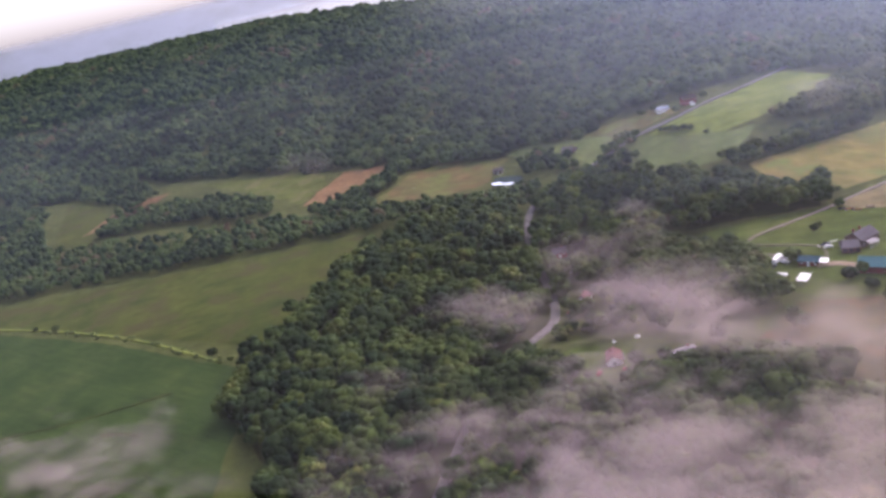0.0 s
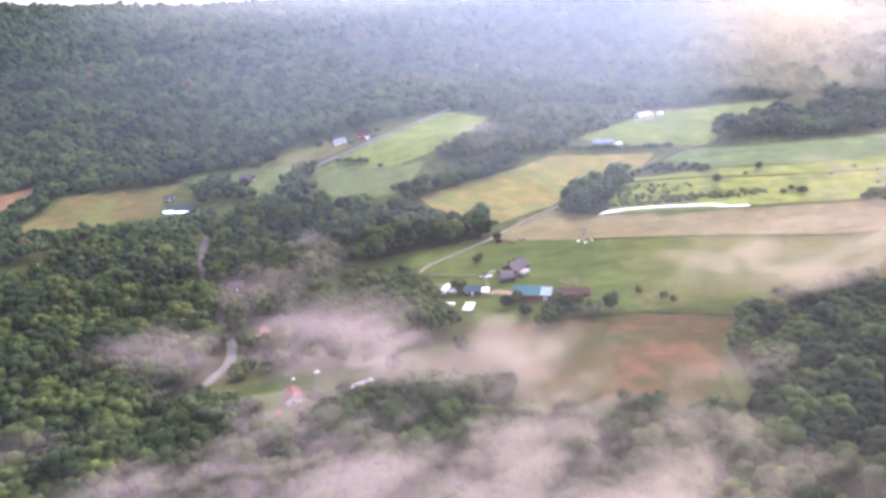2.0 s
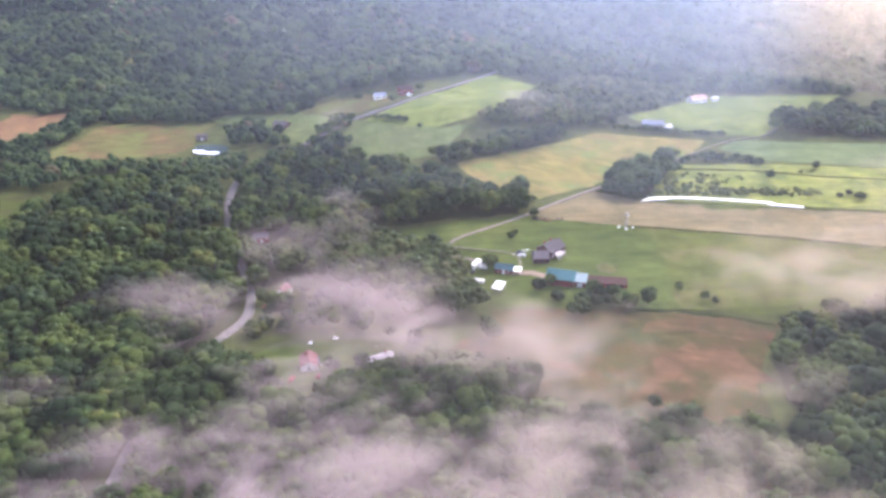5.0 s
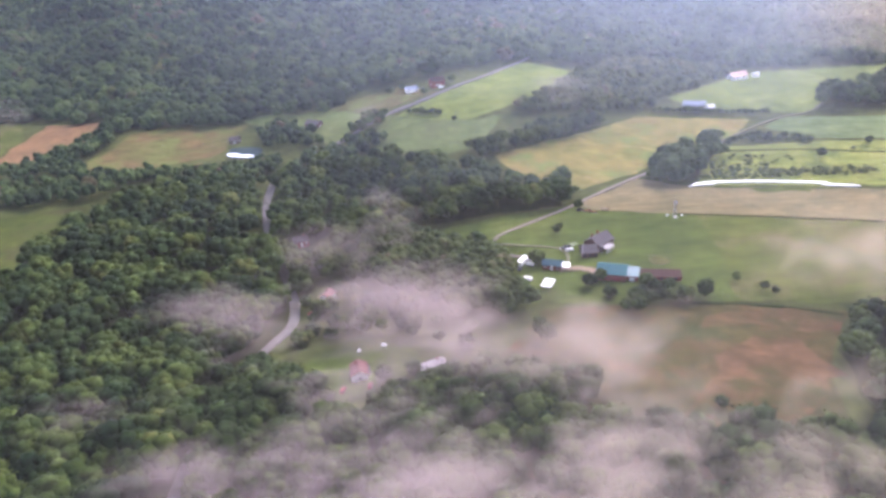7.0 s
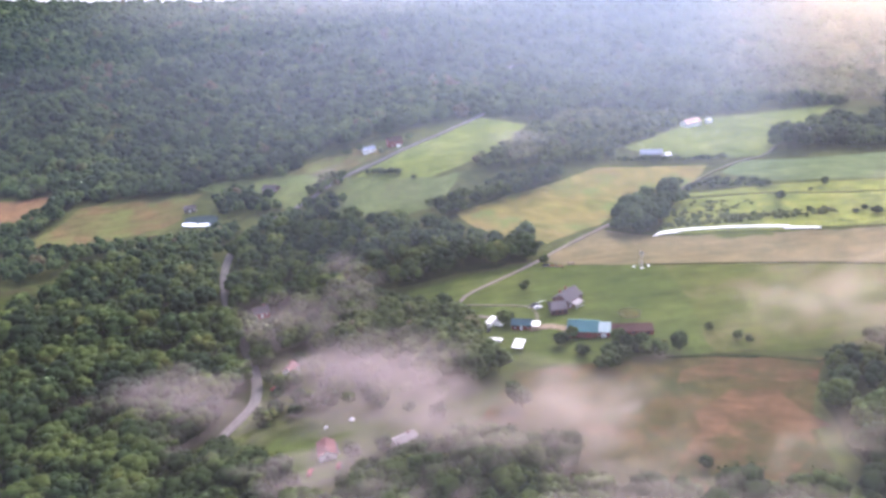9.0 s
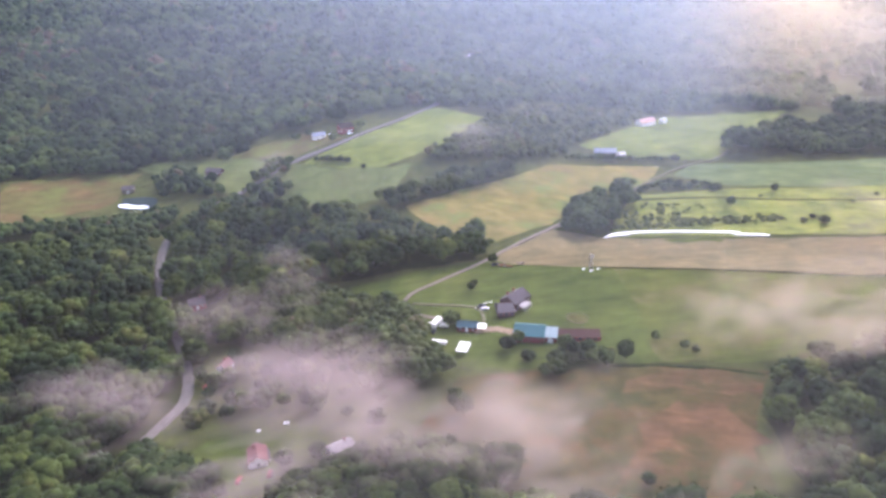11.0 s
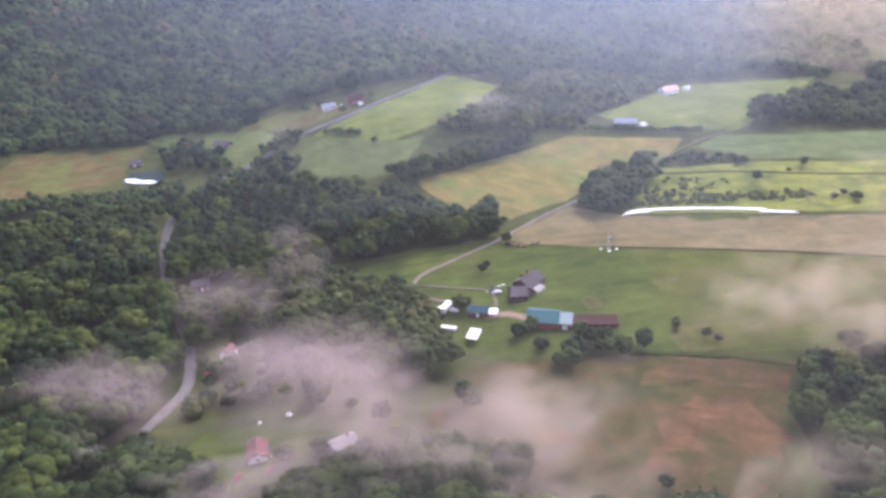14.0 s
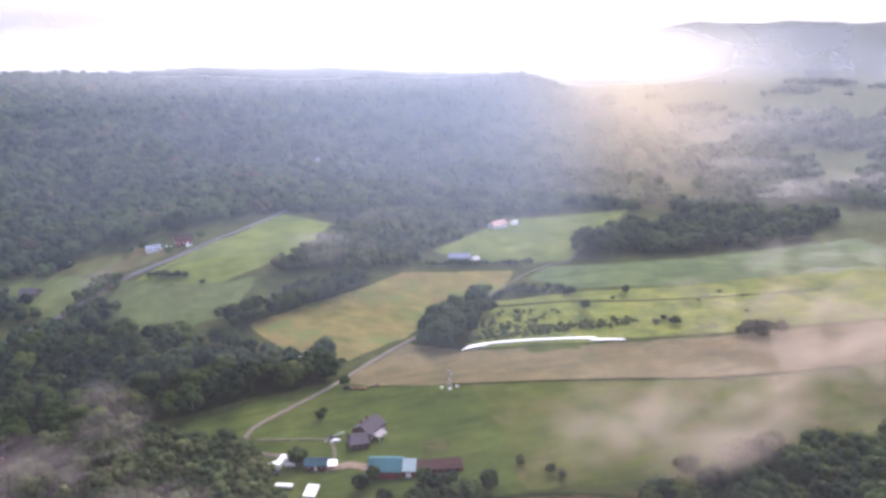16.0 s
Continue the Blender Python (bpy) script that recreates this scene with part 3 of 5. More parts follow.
WOOD_WEST = [(-140, 140), (-205, 150), (-262, 186), (-284, 282), (-280, 385), (-256, 450), (-218, 482), (-186, 462), (-171, 440), (-158, 405), (-130, 345), (-117, 300), (-121, 262), (-124, 200)]
WOOD_MID = [(-166, 450), (-166, 478), (-140, 500), (-66, 497), (-20, 474), (8, 450), (34, 440), (31, 416), (-42, 402), (-80, 399), (-112, 405), (-128, 388), (-145, 392), (-155, 415)]
WOOD_EAST = [(137, 250), (152, 268), (210, 294), (330, 283), (430, 250), (330, 90), (140, 90), (140, 150), (134, 206)]
WOOD_FORE = [(-255, 184), (-175, 235), (-128, 218), (-100, 205), (-62, 214), (-24, 212), (24, 197), (55, 190), (136, 184), (140, 90), (-100, 70), (-180, 70), (-205, 140)]
BRUSH_MORE = scatter([(-116, 335), (-116, 372), (-140, 384), (-126, 345)], 7, 86, room=2)
BRUSH = [(-70, 395), (-40, 380), (-14, 350), (0, 324), (5, 302), (-2, 284), (-24, 284), (-40, 305), (-62, 322), (-80, 335), (-90, 345), (-112, 350), (-118, 372), (-95, 400)]
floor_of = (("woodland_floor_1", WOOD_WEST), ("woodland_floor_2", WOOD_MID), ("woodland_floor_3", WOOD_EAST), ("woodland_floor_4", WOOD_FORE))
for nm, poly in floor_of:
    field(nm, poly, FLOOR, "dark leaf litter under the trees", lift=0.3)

wood("west_wood", scatter(WOOD_WEST, 11.0, 1, room=2.0), NEAR, (12, 21), (11, 23), LEAF, "dense green broadleaf wood between pasture and road", 11)
wood("middle_wood", scatter(WOOD_MID, 10.4, 2, room=2.0), NEAR, (10, 19), (9, 19), LEAF, "dense dark green broadleaf wood beside the farm", 12)
wood("east_wood", scatter(WOOD_EAST, 10.8, 3), NEAR, (11, 20), (9, 20), LEAF, "dense green broadleaf wood beside the rust meadow", 13)
NEAR_SPOTS = scatter(WOOD_FORE, 9.4, 4) + scatter([(-121, 205), (-121, 252), (-112, 256), (-100, 236), (-84, 222), (-84, 205)], 8, 83) + scatter([(-52, 208), (-50, 226), (-26, 226), (-26, 208)], 7, 84) + scatter([(-24, 210), (-22, 236), (2, 238), (28, 214), (20, 200)], 8, 85)
SINGLE = [p for p in NEAR_SPOTS if -190 < p[0] < 130 and p[1] > 158][:290]
wood("near_wood", [p for p in NEAR_SPOTS if p not in SINGLE], NEAR, (9, 16), (9, 15), LEAF, "broadleaf wood half hidden under mist", 14)
wood("brush", scatter(BRUSH, 7.2, 5, keep=0.85) + scatter([(-34, 356), (-21, 350), (-6, 336), (4, 312), (7, 288), (-6, 290), (-24, 315), (-38, 340)], 8.5, 94, keep=0.8) + BRUSH_MORE, NEAR, (9, 16), (9, 17), LEAF_BRUSH, "bushy green thicket below the farm", 15)
wood("lane_thicket", scatter([(-117, 317), (-90, 320), (-58, 313), (-36, 312), (-19, 285), (-17, 256), (-34, 260), (-54, 276), (-77, 286), (-93, 280), (-105, 270)], 8.5, 90, keep=0.62, room=5), NEAR, (6, 11), (4, 9), LEAF, "misty thicket between the lane and the meadow", 91)
wood("stream_trees", scatter([(-640, 350), (-471, 395), (-292, 458), (-262, 525), (-300, 518), (-360, 497), (-505, 427), (-673, 380)], 8.5, 6) + scatter([(-1060, 750), (-791, 717), (-690, 640), (-700, 600), (-860, 665)], 10, 93) + scatter([(-780, 440), (-683, 461), (-623, 473), (-519, 473), (-422, 496), (-380, 489), (-340, 478), (-420, 450), (-560, 405), (-680, 372)], 9.5, 92, keep=0.85), FAR, (8, 12), (9, 14), LEAF_HILL, "belt of trees along the pasture", 16)
wood("west_trees", scatter([(-660, 490), (-589, 522), (-450, 512), (-470, 560), (-560, 595), (-700, 575)], 9, 7) + scatter([(-1150, 380), (-740, 385), (-690, 460), (-740, 500), (-890, 640), (-1150, 690)], 10, 8) + scatter([(-385, 535), (-366, 600), (-378, 655), (-352, 652), (-343, 610), (-354, 530), (-300, 505), (-400, 500)], 8, 81), FAR, (9, 13), (10, 15), LEAF_HILL, "dark trees between far fields", 17)
wood("pond_trees", scatter([(-222, 620), (-208, 634), (-186, 612), (-164, 588), (-148, 553), (-200, 572)], 7.5, 9) + scatter([(-310, 500), (-240, 528), (-182, 530), (-170, 508), (-240, 505)], 7, 10) + scatter([(-215, 485), (-182, 470), (-178, 500), (-174, 530), (-195, 540), (-225, 520)], 7.5, 88, room=1) + scatter([(-164, 498), (-158, 525), (-132, 546), (-105, 556), (-92, 540), (-110, 515), (-140, 503)], 7, 89, room=1) + scatter([(-128, 562), (-104, 570), (-98, 592), (-118, 596)], 5.5, 82, room=0), FAR, (8, 11), (7, 11), LEAF_HILL, "dark trees round the pond", 18)
wood("valley_brush", scatter([(4, 568), (40, 615), (64, 660), (100, 722), (164, 744), (224, 727), (200, 690), (136, 616), (107, 574), (72, 568)], 6.6, 11, keep=0.92), MIDDLE, (6, 13), (5, 12), LEAF_BRUSH, "thin olive scrubland between the fields", 19)
wood("north_wood", scatter([(248, 596), (290, 645), (313, 662), (430, 676), (560, 656), (470, 596), (357, 590)], 9, 12, room=6), NEAR, (10, 19), (9, 17), LEAF_HILL, "dark wood behind the blue-green crop", 20, roll=0.3)
hill = []
hill_rng = np.random.default_rng(21)
EDGE_X = [-1750, -980, -800, -460, -362, -346, -318, -262, -248, -240, -205, -160, -142, -95, -60, 17, 45, 70, 110, 165, 230, 300, 390]
EDGE_Y = [640, 650, 725, 660, 650, 622, 641, 643, 632, 655, 650, 640, 672, 664, 682, 720, 705, 685, 724, 748, 732, 738, 750]
for x in np.arange(-1750, 620, 12.5):
    for y in np.arange(615, 1480, 13.5):
        px, py = x + hill_rng.uniform(-6, 6), y + hill_rng.uniform(-6, 6)
        edge = float(np.interp(px, EDGE_X, EDGE_Y)) + 10 * noise.noise(Vector((px * 0.02, 0, 7)))
        if py > edge and -56 < math.degrees(math.atan2(px, py)) < 30 and px < 430 + 0.16 * (py - 750) and not near_road(px, py, 4):
            hill.append((px, py))
wood("hill_forest", [p for p in hill if p[1] < 930], MIDDLE, (12, 25), (9, 20), LEAF_HILL, "dense mixed forest covering the lower hillside", 22, lift=0.4, trunks=False, soft=True, roll=0.25)
wood("upper_forest", [p for p in hill if p[1] >= 930], DISTANT, (13, 26), (9, 20), LEAF_HILL, "dense mixed forest on the hill's upper slope", 34, lift=0.45, trunks=False, soft=True, roll=0.25)
plain = scatter([(400, 690), (520, 672), (760, 700), (1100, 900), (1150, 1180), (1000, 1300), (700, 1250), (560, 1050), (470, 900), (410, 780)], 11, 23, keep=0.88)
for k in range(34):
    cx, cy = hill_rng.uniform(480, 1700), hill_rng.uniform(1150, 2150)
    w, d = hill_rng.uniform(40, 130), hill_rng.uniform(20, 45)
    plain += scatter([(cx - w, cy - d * 0.4), (cx - w * 0.2, cy - d), (cx + w * 0.8, cy - d * 0.5), (cx + w, cy + d * 0.4), (cx + w * 0.1, cy + d), (cx - w * 0.8, cy + d * 0.6)], 12, 100 + k)
plain += scatter([(330, 750), (420, 735), (470, 850), (560, 1000), (760, 1400), (640, 1560), (500, 1500), (420, 1100), (360, 900)], 11, 36, keep=0.9)
plain = [p for p in plain if noise.noise(Vector((p[0] * 0.010, p[1] * 0.022, 3))) > 0.05]
wood("plain_woods", plain, FAR, (14, 22), (9, 18), LEAF_HILL, "scattered woods on the misty plain", 24, trunks=False, soft=True)
wood("meadow_scrub", scatter([(122, 449), (140, 466), (240, 464), (240, 453), (170, 451)], 2.6, 25, keep=0.75) + scatter([(128, 466), (140, 482), (185, 482), (182, 470)], 4.0, 35, keep=0.6) + scatter([(-520, 294), (-406, 275), (-304, 244), (-304, 238), (-406, 269), (-520, 288)], 3.6, 37, keep=0.4) + scatter([(140, 478), (158, 492), (200, 488), (196, 480)], 4.5, 28, keep=0.7) + scatter([(200, 503), (430, 505), (430, 498), (200, 497)], 9, 29, keep=0.5) + scatter([(160, 440), (420, 430), (430, 510), (300, 505)], 15, 26, keep=0.12), SHRUB, (1.6, 4.6), (0.9, 2.8), LEAF_SCRUB, "low bushes in the rough meadow", 27, lift=0.5)


def part(name, bm, mat, parent=None, label=""):
    me = bpy.data.meshes.new(name)
    bm.to_mesh(me)
    bm.free()
    me.materials.append(mat)
    ob = new(name, me)
    ob.parent = parent
    if label:
        tagged(ob, label)
    return ob


def tube(bm, p, q, r0, r1, sides=6):
    p, q = Vector(p), Vector(q)
    turn = (q - p).to_track_quat("Z", "Y").to_matrix()
    rows = []
    for c, r in ((p, r0), (q, r1)):
        rows.append([bm.verts.new(c + turn @ Vector((r * math.cos(k * 2 * math.pi / sides), r * math.sin(k * 2 * math.pi / sides), 0))) for k in range(sides)])
    for k in range(sides):
        bm.faces.new((rows[0][k], rows[0][(k + 1) % sides], rows[1][(k + 1) % sides], rows[1][k]))
    bm.faces.new(rows[0][::-1])
    bm.faces.new(rows[1])


def tree_kind(name, seed, wide, tall, mat, label, lobes=13, tufts=190):
    """One tree: a tapered trunk with limbs, and a crown."""
    rng = np.random.default_rng(seed)
    base = new(name)
    bm = bmesh.new()
    tube(bm, (0, 0, -0.3), (0.1, 0.05, tall * 0.6), tall * 0.025, tall * 0.01)
    for k in range(4):
        a = k * 1.6 + seed
        tube(bm, (0, 0, tall * (0.28 + 0.05 * k)), (wide * 0.28 * math.cos(a), wide * 0.28 * math.sin(a), tall * 0.62), tall * 0.01, tall * 0.004, 5)
    part("trunk", bm, BARK, base)
    v, f = crown_shape(rng, lobes, tufts, tall=tall / wide)
    v = v * wide + (0, 0, tall * 0.5)
    me = mesh_of("crown", v, f)
    me.polygons.foreach_set("use_smooth", np.ones(len(me.polygons), bool))
    me.materials.append(mat)
    crown = new("crown", me)
    crown.parent = base
    return tagged(base, label, "tree")


def plant(kinds, spots, group, seed, scale=(0.85, 1.15)):
    rng = random.Random(seed)
    for k, (x, y) in enumerate(spots):
        src = kinds[k % len(kinds)]
        s = rng.uniform(*scale)
        m = pose(x, y, zat(x, y), 0, 0, rng.uniform(0, 360)) @ Matrix.Diagonal((s, s, s * rng.uniform(0.92, 1.1), 1))
        if src.get("used"):
            ob = copy_thing(src, pose(0, 0, 0))
        else:
            ob, src["used"] = src, 1
        ob.matrix_basis = m
        tagged(ob, group=group)


def kinds(name, seed, wide, tall, mat, label, n=3):
    return [tree_kind(name, seed + k, wide * (1 + 0.1 * k), tall * (1 + 0.07 * k), mat, label) for k in range(n)]


ROUND = kinds("broadleaf_tree", 40, 8.0, 8.5, LEAF_TREE, "round-crowned green broadleaf tree")
BIG = kinds("farmyard_tree", 46, 9.6, 9.0, LEAF_TREE, "large spreading green tree by the barn", 2)
plant(BIG, [(62, 299), (66, 294), (72, 296), (77, 295), (81, 298), (76, 303), (69, 302), (47, 299), (15, 341), (12.5, 339), (-70, 618), (-92, 646), (-48, 646), (-103, 640)], "trees round the farmyard", 7, (0.68, 0.95))
plant(kinds("woodland_tree", 90, 12.5, 12.5, LEAF_TREE, "green broadleaf tree at the edge of a misty wood", 5), SINGLE, "trees of the near wood", 8, (0.75, 1.25))
plant(ROUND, [(44.8, 316.0), (38, 310), (82, 292), (53, 286), (58, 285), (92, 296), (66, 308), (59, 293), (-80, 221), (-86, 224), (-45, 239), (-28, 236), (-21, 231), (-58, 236), (-112, 318), (-98, 333), (-88, 324)], "trees round the farmyard", 1, (0.85, 1.15))
plant(kinds("young_tree", 50, 5.5, 6.5, LEAF_TREE, "small round green tree standing in pasture"), [(111, 312), (126, 298), (78, 210), (28.3, 381), (25.8, 376), (41.7, 409), (43, 436), (-42, 560), (122, 302), (96, 160)], "single trees in the pasture", 2, (0.7, 1.0))
plant(kinds("lone_tree", 62, 9.0, 13.5, LEAF_TREE, "tall dark green tree alone in the meadow", 2), [(11, 263), (14, 259)], "trees round the farmyard", 12, (0.85, 1.1))
plant(kinds("narrow_evergreen", 68, 3.0, 8.5, LEAF_BLUE, "small dark narrow evergreen by the road", 2), [(-132, 548), (-116, 592), (-113, 588), (-122, 597)], "evergreens by the road", 13, (0.8, 1.1))
plant(kinds("misty_tree", 66, 9.0, 9.5, LEAF_TREE, "round green tree half hidden in field mist", 3), [(292, 418), (299, 421), (306, 417), (312, 420), (318, 415), (303, 413), (344, 341), (352, 344), (361, 341), (213.7, 297), (185, 290), (179, 286)], "misty trees in the fields", 9, (0.75, 1.1))
plant(kinds("meadow_tree", 74, 6.2, 7.6, LEAF_BLUE, "dark green tree standing at the edge of the rough meadow", 2), [(150, 505), (158, 509), (177, 515), (196, 515), (214, 483), (255.5, 507)], "trees in the rough meadow", 10, (0.75, 1.15))
plant(kinds("yellowing_tree", 56, 6.5, 7.5, LEAF_YEL, "yellow-green tree turning to autumn", 1), [(85, 297), (-68, 395)], "trees round the farmyard", 3)
plant(kinds("dark_tree", 60, 12.0, 12.0, LEAF_BLUE, "dark blue-green tree in a dense clump"), scatter([(84, 447), (108, 480), (146, 512), (152, 494), (128, 462), (120, 441)], 8.0, 31, room=1), "clump beside the white silage bag", 4, (0.9, 1.25))
plant(kinds("hedgerow_tree", 70, 9, 11.0, LEAF_TREE, "dark green tree in the field hedgerow"), scatter([(-31, 508), (36, 544), (58, 560), (78, 560), (74, 546), (43, 525), (5, 504), (-18, 495)], 6.6, 32), "hedgerow along the crop field", 5, (0.75, 1.1))
plant(kinds("bush", 80, 5.5, 4.5, LEAF_TREE, "low rounded green bush"), scatter([(160, 517), (184, 530), (222, 527), (216, 512)], 7, 33) + [(152, 522), (158, 528), (250, 450), (258, 455), (262, 446)] + [(118 + k * 5.2, 577 + 0.9 * math.sin(k * 2.1) + k * 0.25) for k in range(18)] + [(-80 + k * 5.0, 584 - k * 2.2) for k in range(6)] + [(-524, 293), (-500, 291), (-319, 249), (-301, 243), (-290, 238)], "bushes in the fields", 6, (0.8, 1.3))

# ---- mist ----
def mist_sheets(name, x0, x1, y0, y1, cell, heights, mat, seed, label):
    """Ground mist: ragged, billowing sheets one above another, following the land."""
    xs, ys = np.arange(x0, x1 + 1, cell), np.arange(y0, y1 + 1, cell)
    gx, gy = np.meshgrid(xs, ys, indexing="ij")
    vs, fs = [], []
    i, j = np.meshgrid(np.arange(len(xs) - 1), np.arange(len(ys) - 1), indexing="ij")
    p = (i * len(ys) + j).ravel()
    quad = np.concatenate([np.column_stack([p, p + len(ys), p + 1]), np.column_stack([p + 1, p + len(ys), p + len(ys) + 1])])
    base = land(gx, gy)
    for k, h in enumerate(heights):
        u, v = gx / cell * 0.21, gy / cell * 0.21
        lump = 2.6 * np.sin(u * 1.1 + seed + k * 2) * np.sin(v * 1.3 + k) + 1.6 * np.sin(u * 2.3 + v * 1.7 + k * 1.4 + seed) + 0.8 * np.sin(u * 4.1 - v * 3.3 + k)
        fs.append(quad + k * gx.size)
        vs.append(np.column_stack([gx.ravel(), gy.ravel(), (base + h + lump).ravel()]))
    me = mesh_of(name, np.vstack(vs), np.vstack(fs))
    me.polygons.foreach_set("use_smooth", np.ones(len(me.polygons), bool))
    return thing(name, me, mat, label, "mist", "stuff")


NEAR_MIST = [(-135, 267, 58, 22, -3, 0.95), (-98, 346, 52, 20, -14, 1.04), (-70, 372, 42, 20, -50, 0.7), (-52, 271, 90, 29, -17, 1.1), (20, 238, 62, 26, -26, 0.96), (-10, 152, 170, 48, 0, 0.9), (-140, 180, 80, 30, 0, 0.42), (60, 188, 76, 22, 0, 0.6),
             (165, 315, 76, 40, 15, 0.84), (290, 332, 140, 54, 8, 1.0), (206, 280, 90, 24, 18, 0.82), (128, 196, 40, 16, 0, 0.62), (350, 408, 190, 76, 0, 0.9), (-310, 125, 130, 44, 0, 0.66), (10, 112, 190, 34, 0, 1.1), (-10, 232, 120, 66, 0, 0.58), (-20, 216, 130, 32, 0, 0.82)]
FAR_MIST = [(-122, 540, 44, 18, 35, 0.75), (-450, 640, 120, 26, -5, 0.5), (46, 577, 40, 16, 20, 0.75), (110, 650, 90, 40, 30, 0.45), (600, 722, 210, 30, 6, 1.1), (560, 775, 160, 30, 0, 0.8), (560, 840, 190, 50, 0, 0.8), (760, 1180, 420, 110, 10, 0.7), (430, 512, 110, 40, 0, 0.75), (-330, 420, 120, 30, 20, 0.4), (-420, 330, 120, 30, 0, 0.45), (-380, 180, 120, 40, 0, 0.5)]
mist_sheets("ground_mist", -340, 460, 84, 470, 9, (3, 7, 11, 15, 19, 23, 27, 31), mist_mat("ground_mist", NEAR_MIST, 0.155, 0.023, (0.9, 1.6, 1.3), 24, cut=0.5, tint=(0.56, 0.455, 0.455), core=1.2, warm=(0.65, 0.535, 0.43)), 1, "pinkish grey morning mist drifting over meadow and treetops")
mist_sheets("valley_mist", -700, 1600, 476, 1600, 28, (5, 10, 15, 20, 25), mist_mat("valley_mist", FAR_MIST, 0.28, 0.014, (1.0, 1.9, 1.4), 10, cut=0.5, tint=(0.70, 0.65, 0.58), core=1.25), 2, "sunlit pale mist over the far valley")


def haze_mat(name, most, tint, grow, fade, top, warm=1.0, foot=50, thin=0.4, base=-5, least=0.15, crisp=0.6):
    """Even haze, thicker towards the sunny side, thinning out upwards, with the sun's warm glow put into its colour."""
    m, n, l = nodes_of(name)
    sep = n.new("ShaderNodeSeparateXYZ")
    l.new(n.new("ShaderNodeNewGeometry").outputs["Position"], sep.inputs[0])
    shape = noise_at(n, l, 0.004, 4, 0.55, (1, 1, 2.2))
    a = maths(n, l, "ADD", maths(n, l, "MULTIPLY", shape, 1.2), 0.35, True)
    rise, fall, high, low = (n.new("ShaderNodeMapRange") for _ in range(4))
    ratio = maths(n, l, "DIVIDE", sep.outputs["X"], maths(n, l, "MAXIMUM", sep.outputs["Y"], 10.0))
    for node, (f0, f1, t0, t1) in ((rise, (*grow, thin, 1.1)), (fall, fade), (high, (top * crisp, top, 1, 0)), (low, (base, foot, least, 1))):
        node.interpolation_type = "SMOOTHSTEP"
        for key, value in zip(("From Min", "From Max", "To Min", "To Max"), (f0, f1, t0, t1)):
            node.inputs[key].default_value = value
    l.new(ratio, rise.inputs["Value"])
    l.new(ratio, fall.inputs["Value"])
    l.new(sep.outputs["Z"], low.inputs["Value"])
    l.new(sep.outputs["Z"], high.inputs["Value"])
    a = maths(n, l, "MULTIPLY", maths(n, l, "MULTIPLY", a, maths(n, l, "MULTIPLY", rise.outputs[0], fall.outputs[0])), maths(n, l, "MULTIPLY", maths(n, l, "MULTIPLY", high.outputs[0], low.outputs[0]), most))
    # sun glow painted as a warm tint around the sunny bearing
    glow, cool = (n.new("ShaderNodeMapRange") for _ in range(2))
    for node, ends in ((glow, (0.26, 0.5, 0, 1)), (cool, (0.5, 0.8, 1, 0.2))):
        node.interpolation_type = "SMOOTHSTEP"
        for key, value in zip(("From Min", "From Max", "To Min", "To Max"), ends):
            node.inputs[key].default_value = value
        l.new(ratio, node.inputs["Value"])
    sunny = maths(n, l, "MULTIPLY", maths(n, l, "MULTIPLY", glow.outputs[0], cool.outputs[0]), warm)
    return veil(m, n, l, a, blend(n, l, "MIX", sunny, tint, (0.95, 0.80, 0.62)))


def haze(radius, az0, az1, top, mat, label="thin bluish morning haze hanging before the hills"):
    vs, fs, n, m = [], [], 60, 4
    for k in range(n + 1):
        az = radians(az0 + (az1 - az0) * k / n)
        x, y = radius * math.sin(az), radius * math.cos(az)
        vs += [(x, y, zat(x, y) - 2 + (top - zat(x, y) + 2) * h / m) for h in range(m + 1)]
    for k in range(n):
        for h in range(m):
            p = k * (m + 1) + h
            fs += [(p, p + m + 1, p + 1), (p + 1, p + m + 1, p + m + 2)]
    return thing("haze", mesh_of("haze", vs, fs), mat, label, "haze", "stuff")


# haze laid in as tinted curtains; the farther ones carry the painted sun glow
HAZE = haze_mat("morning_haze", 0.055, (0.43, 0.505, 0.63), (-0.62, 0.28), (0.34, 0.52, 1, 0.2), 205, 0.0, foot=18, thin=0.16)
SUNNY = haze_mat("sun_tinted_haze", 0.108, (0.43, 0.505, 0.63), (-0.6, 0.44), (0.44, 0.85, 1, 0.42), 205, foot=12, thin=0.12)
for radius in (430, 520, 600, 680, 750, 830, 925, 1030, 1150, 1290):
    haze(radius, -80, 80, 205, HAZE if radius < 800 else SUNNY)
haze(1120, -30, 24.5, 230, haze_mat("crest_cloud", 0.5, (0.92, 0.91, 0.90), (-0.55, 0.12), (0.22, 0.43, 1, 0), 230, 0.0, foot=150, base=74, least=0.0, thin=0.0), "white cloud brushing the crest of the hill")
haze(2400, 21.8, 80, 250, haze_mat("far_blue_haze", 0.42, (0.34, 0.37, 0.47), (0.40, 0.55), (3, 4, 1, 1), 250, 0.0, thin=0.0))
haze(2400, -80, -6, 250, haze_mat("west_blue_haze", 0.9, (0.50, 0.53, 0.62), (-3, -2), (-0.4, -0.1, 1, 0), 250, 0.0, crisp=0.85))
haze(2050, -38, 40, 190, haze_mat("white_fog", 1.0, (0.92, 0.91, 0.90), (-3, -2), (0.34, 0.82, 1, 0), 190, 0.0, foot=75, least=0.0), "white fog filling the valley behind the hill")


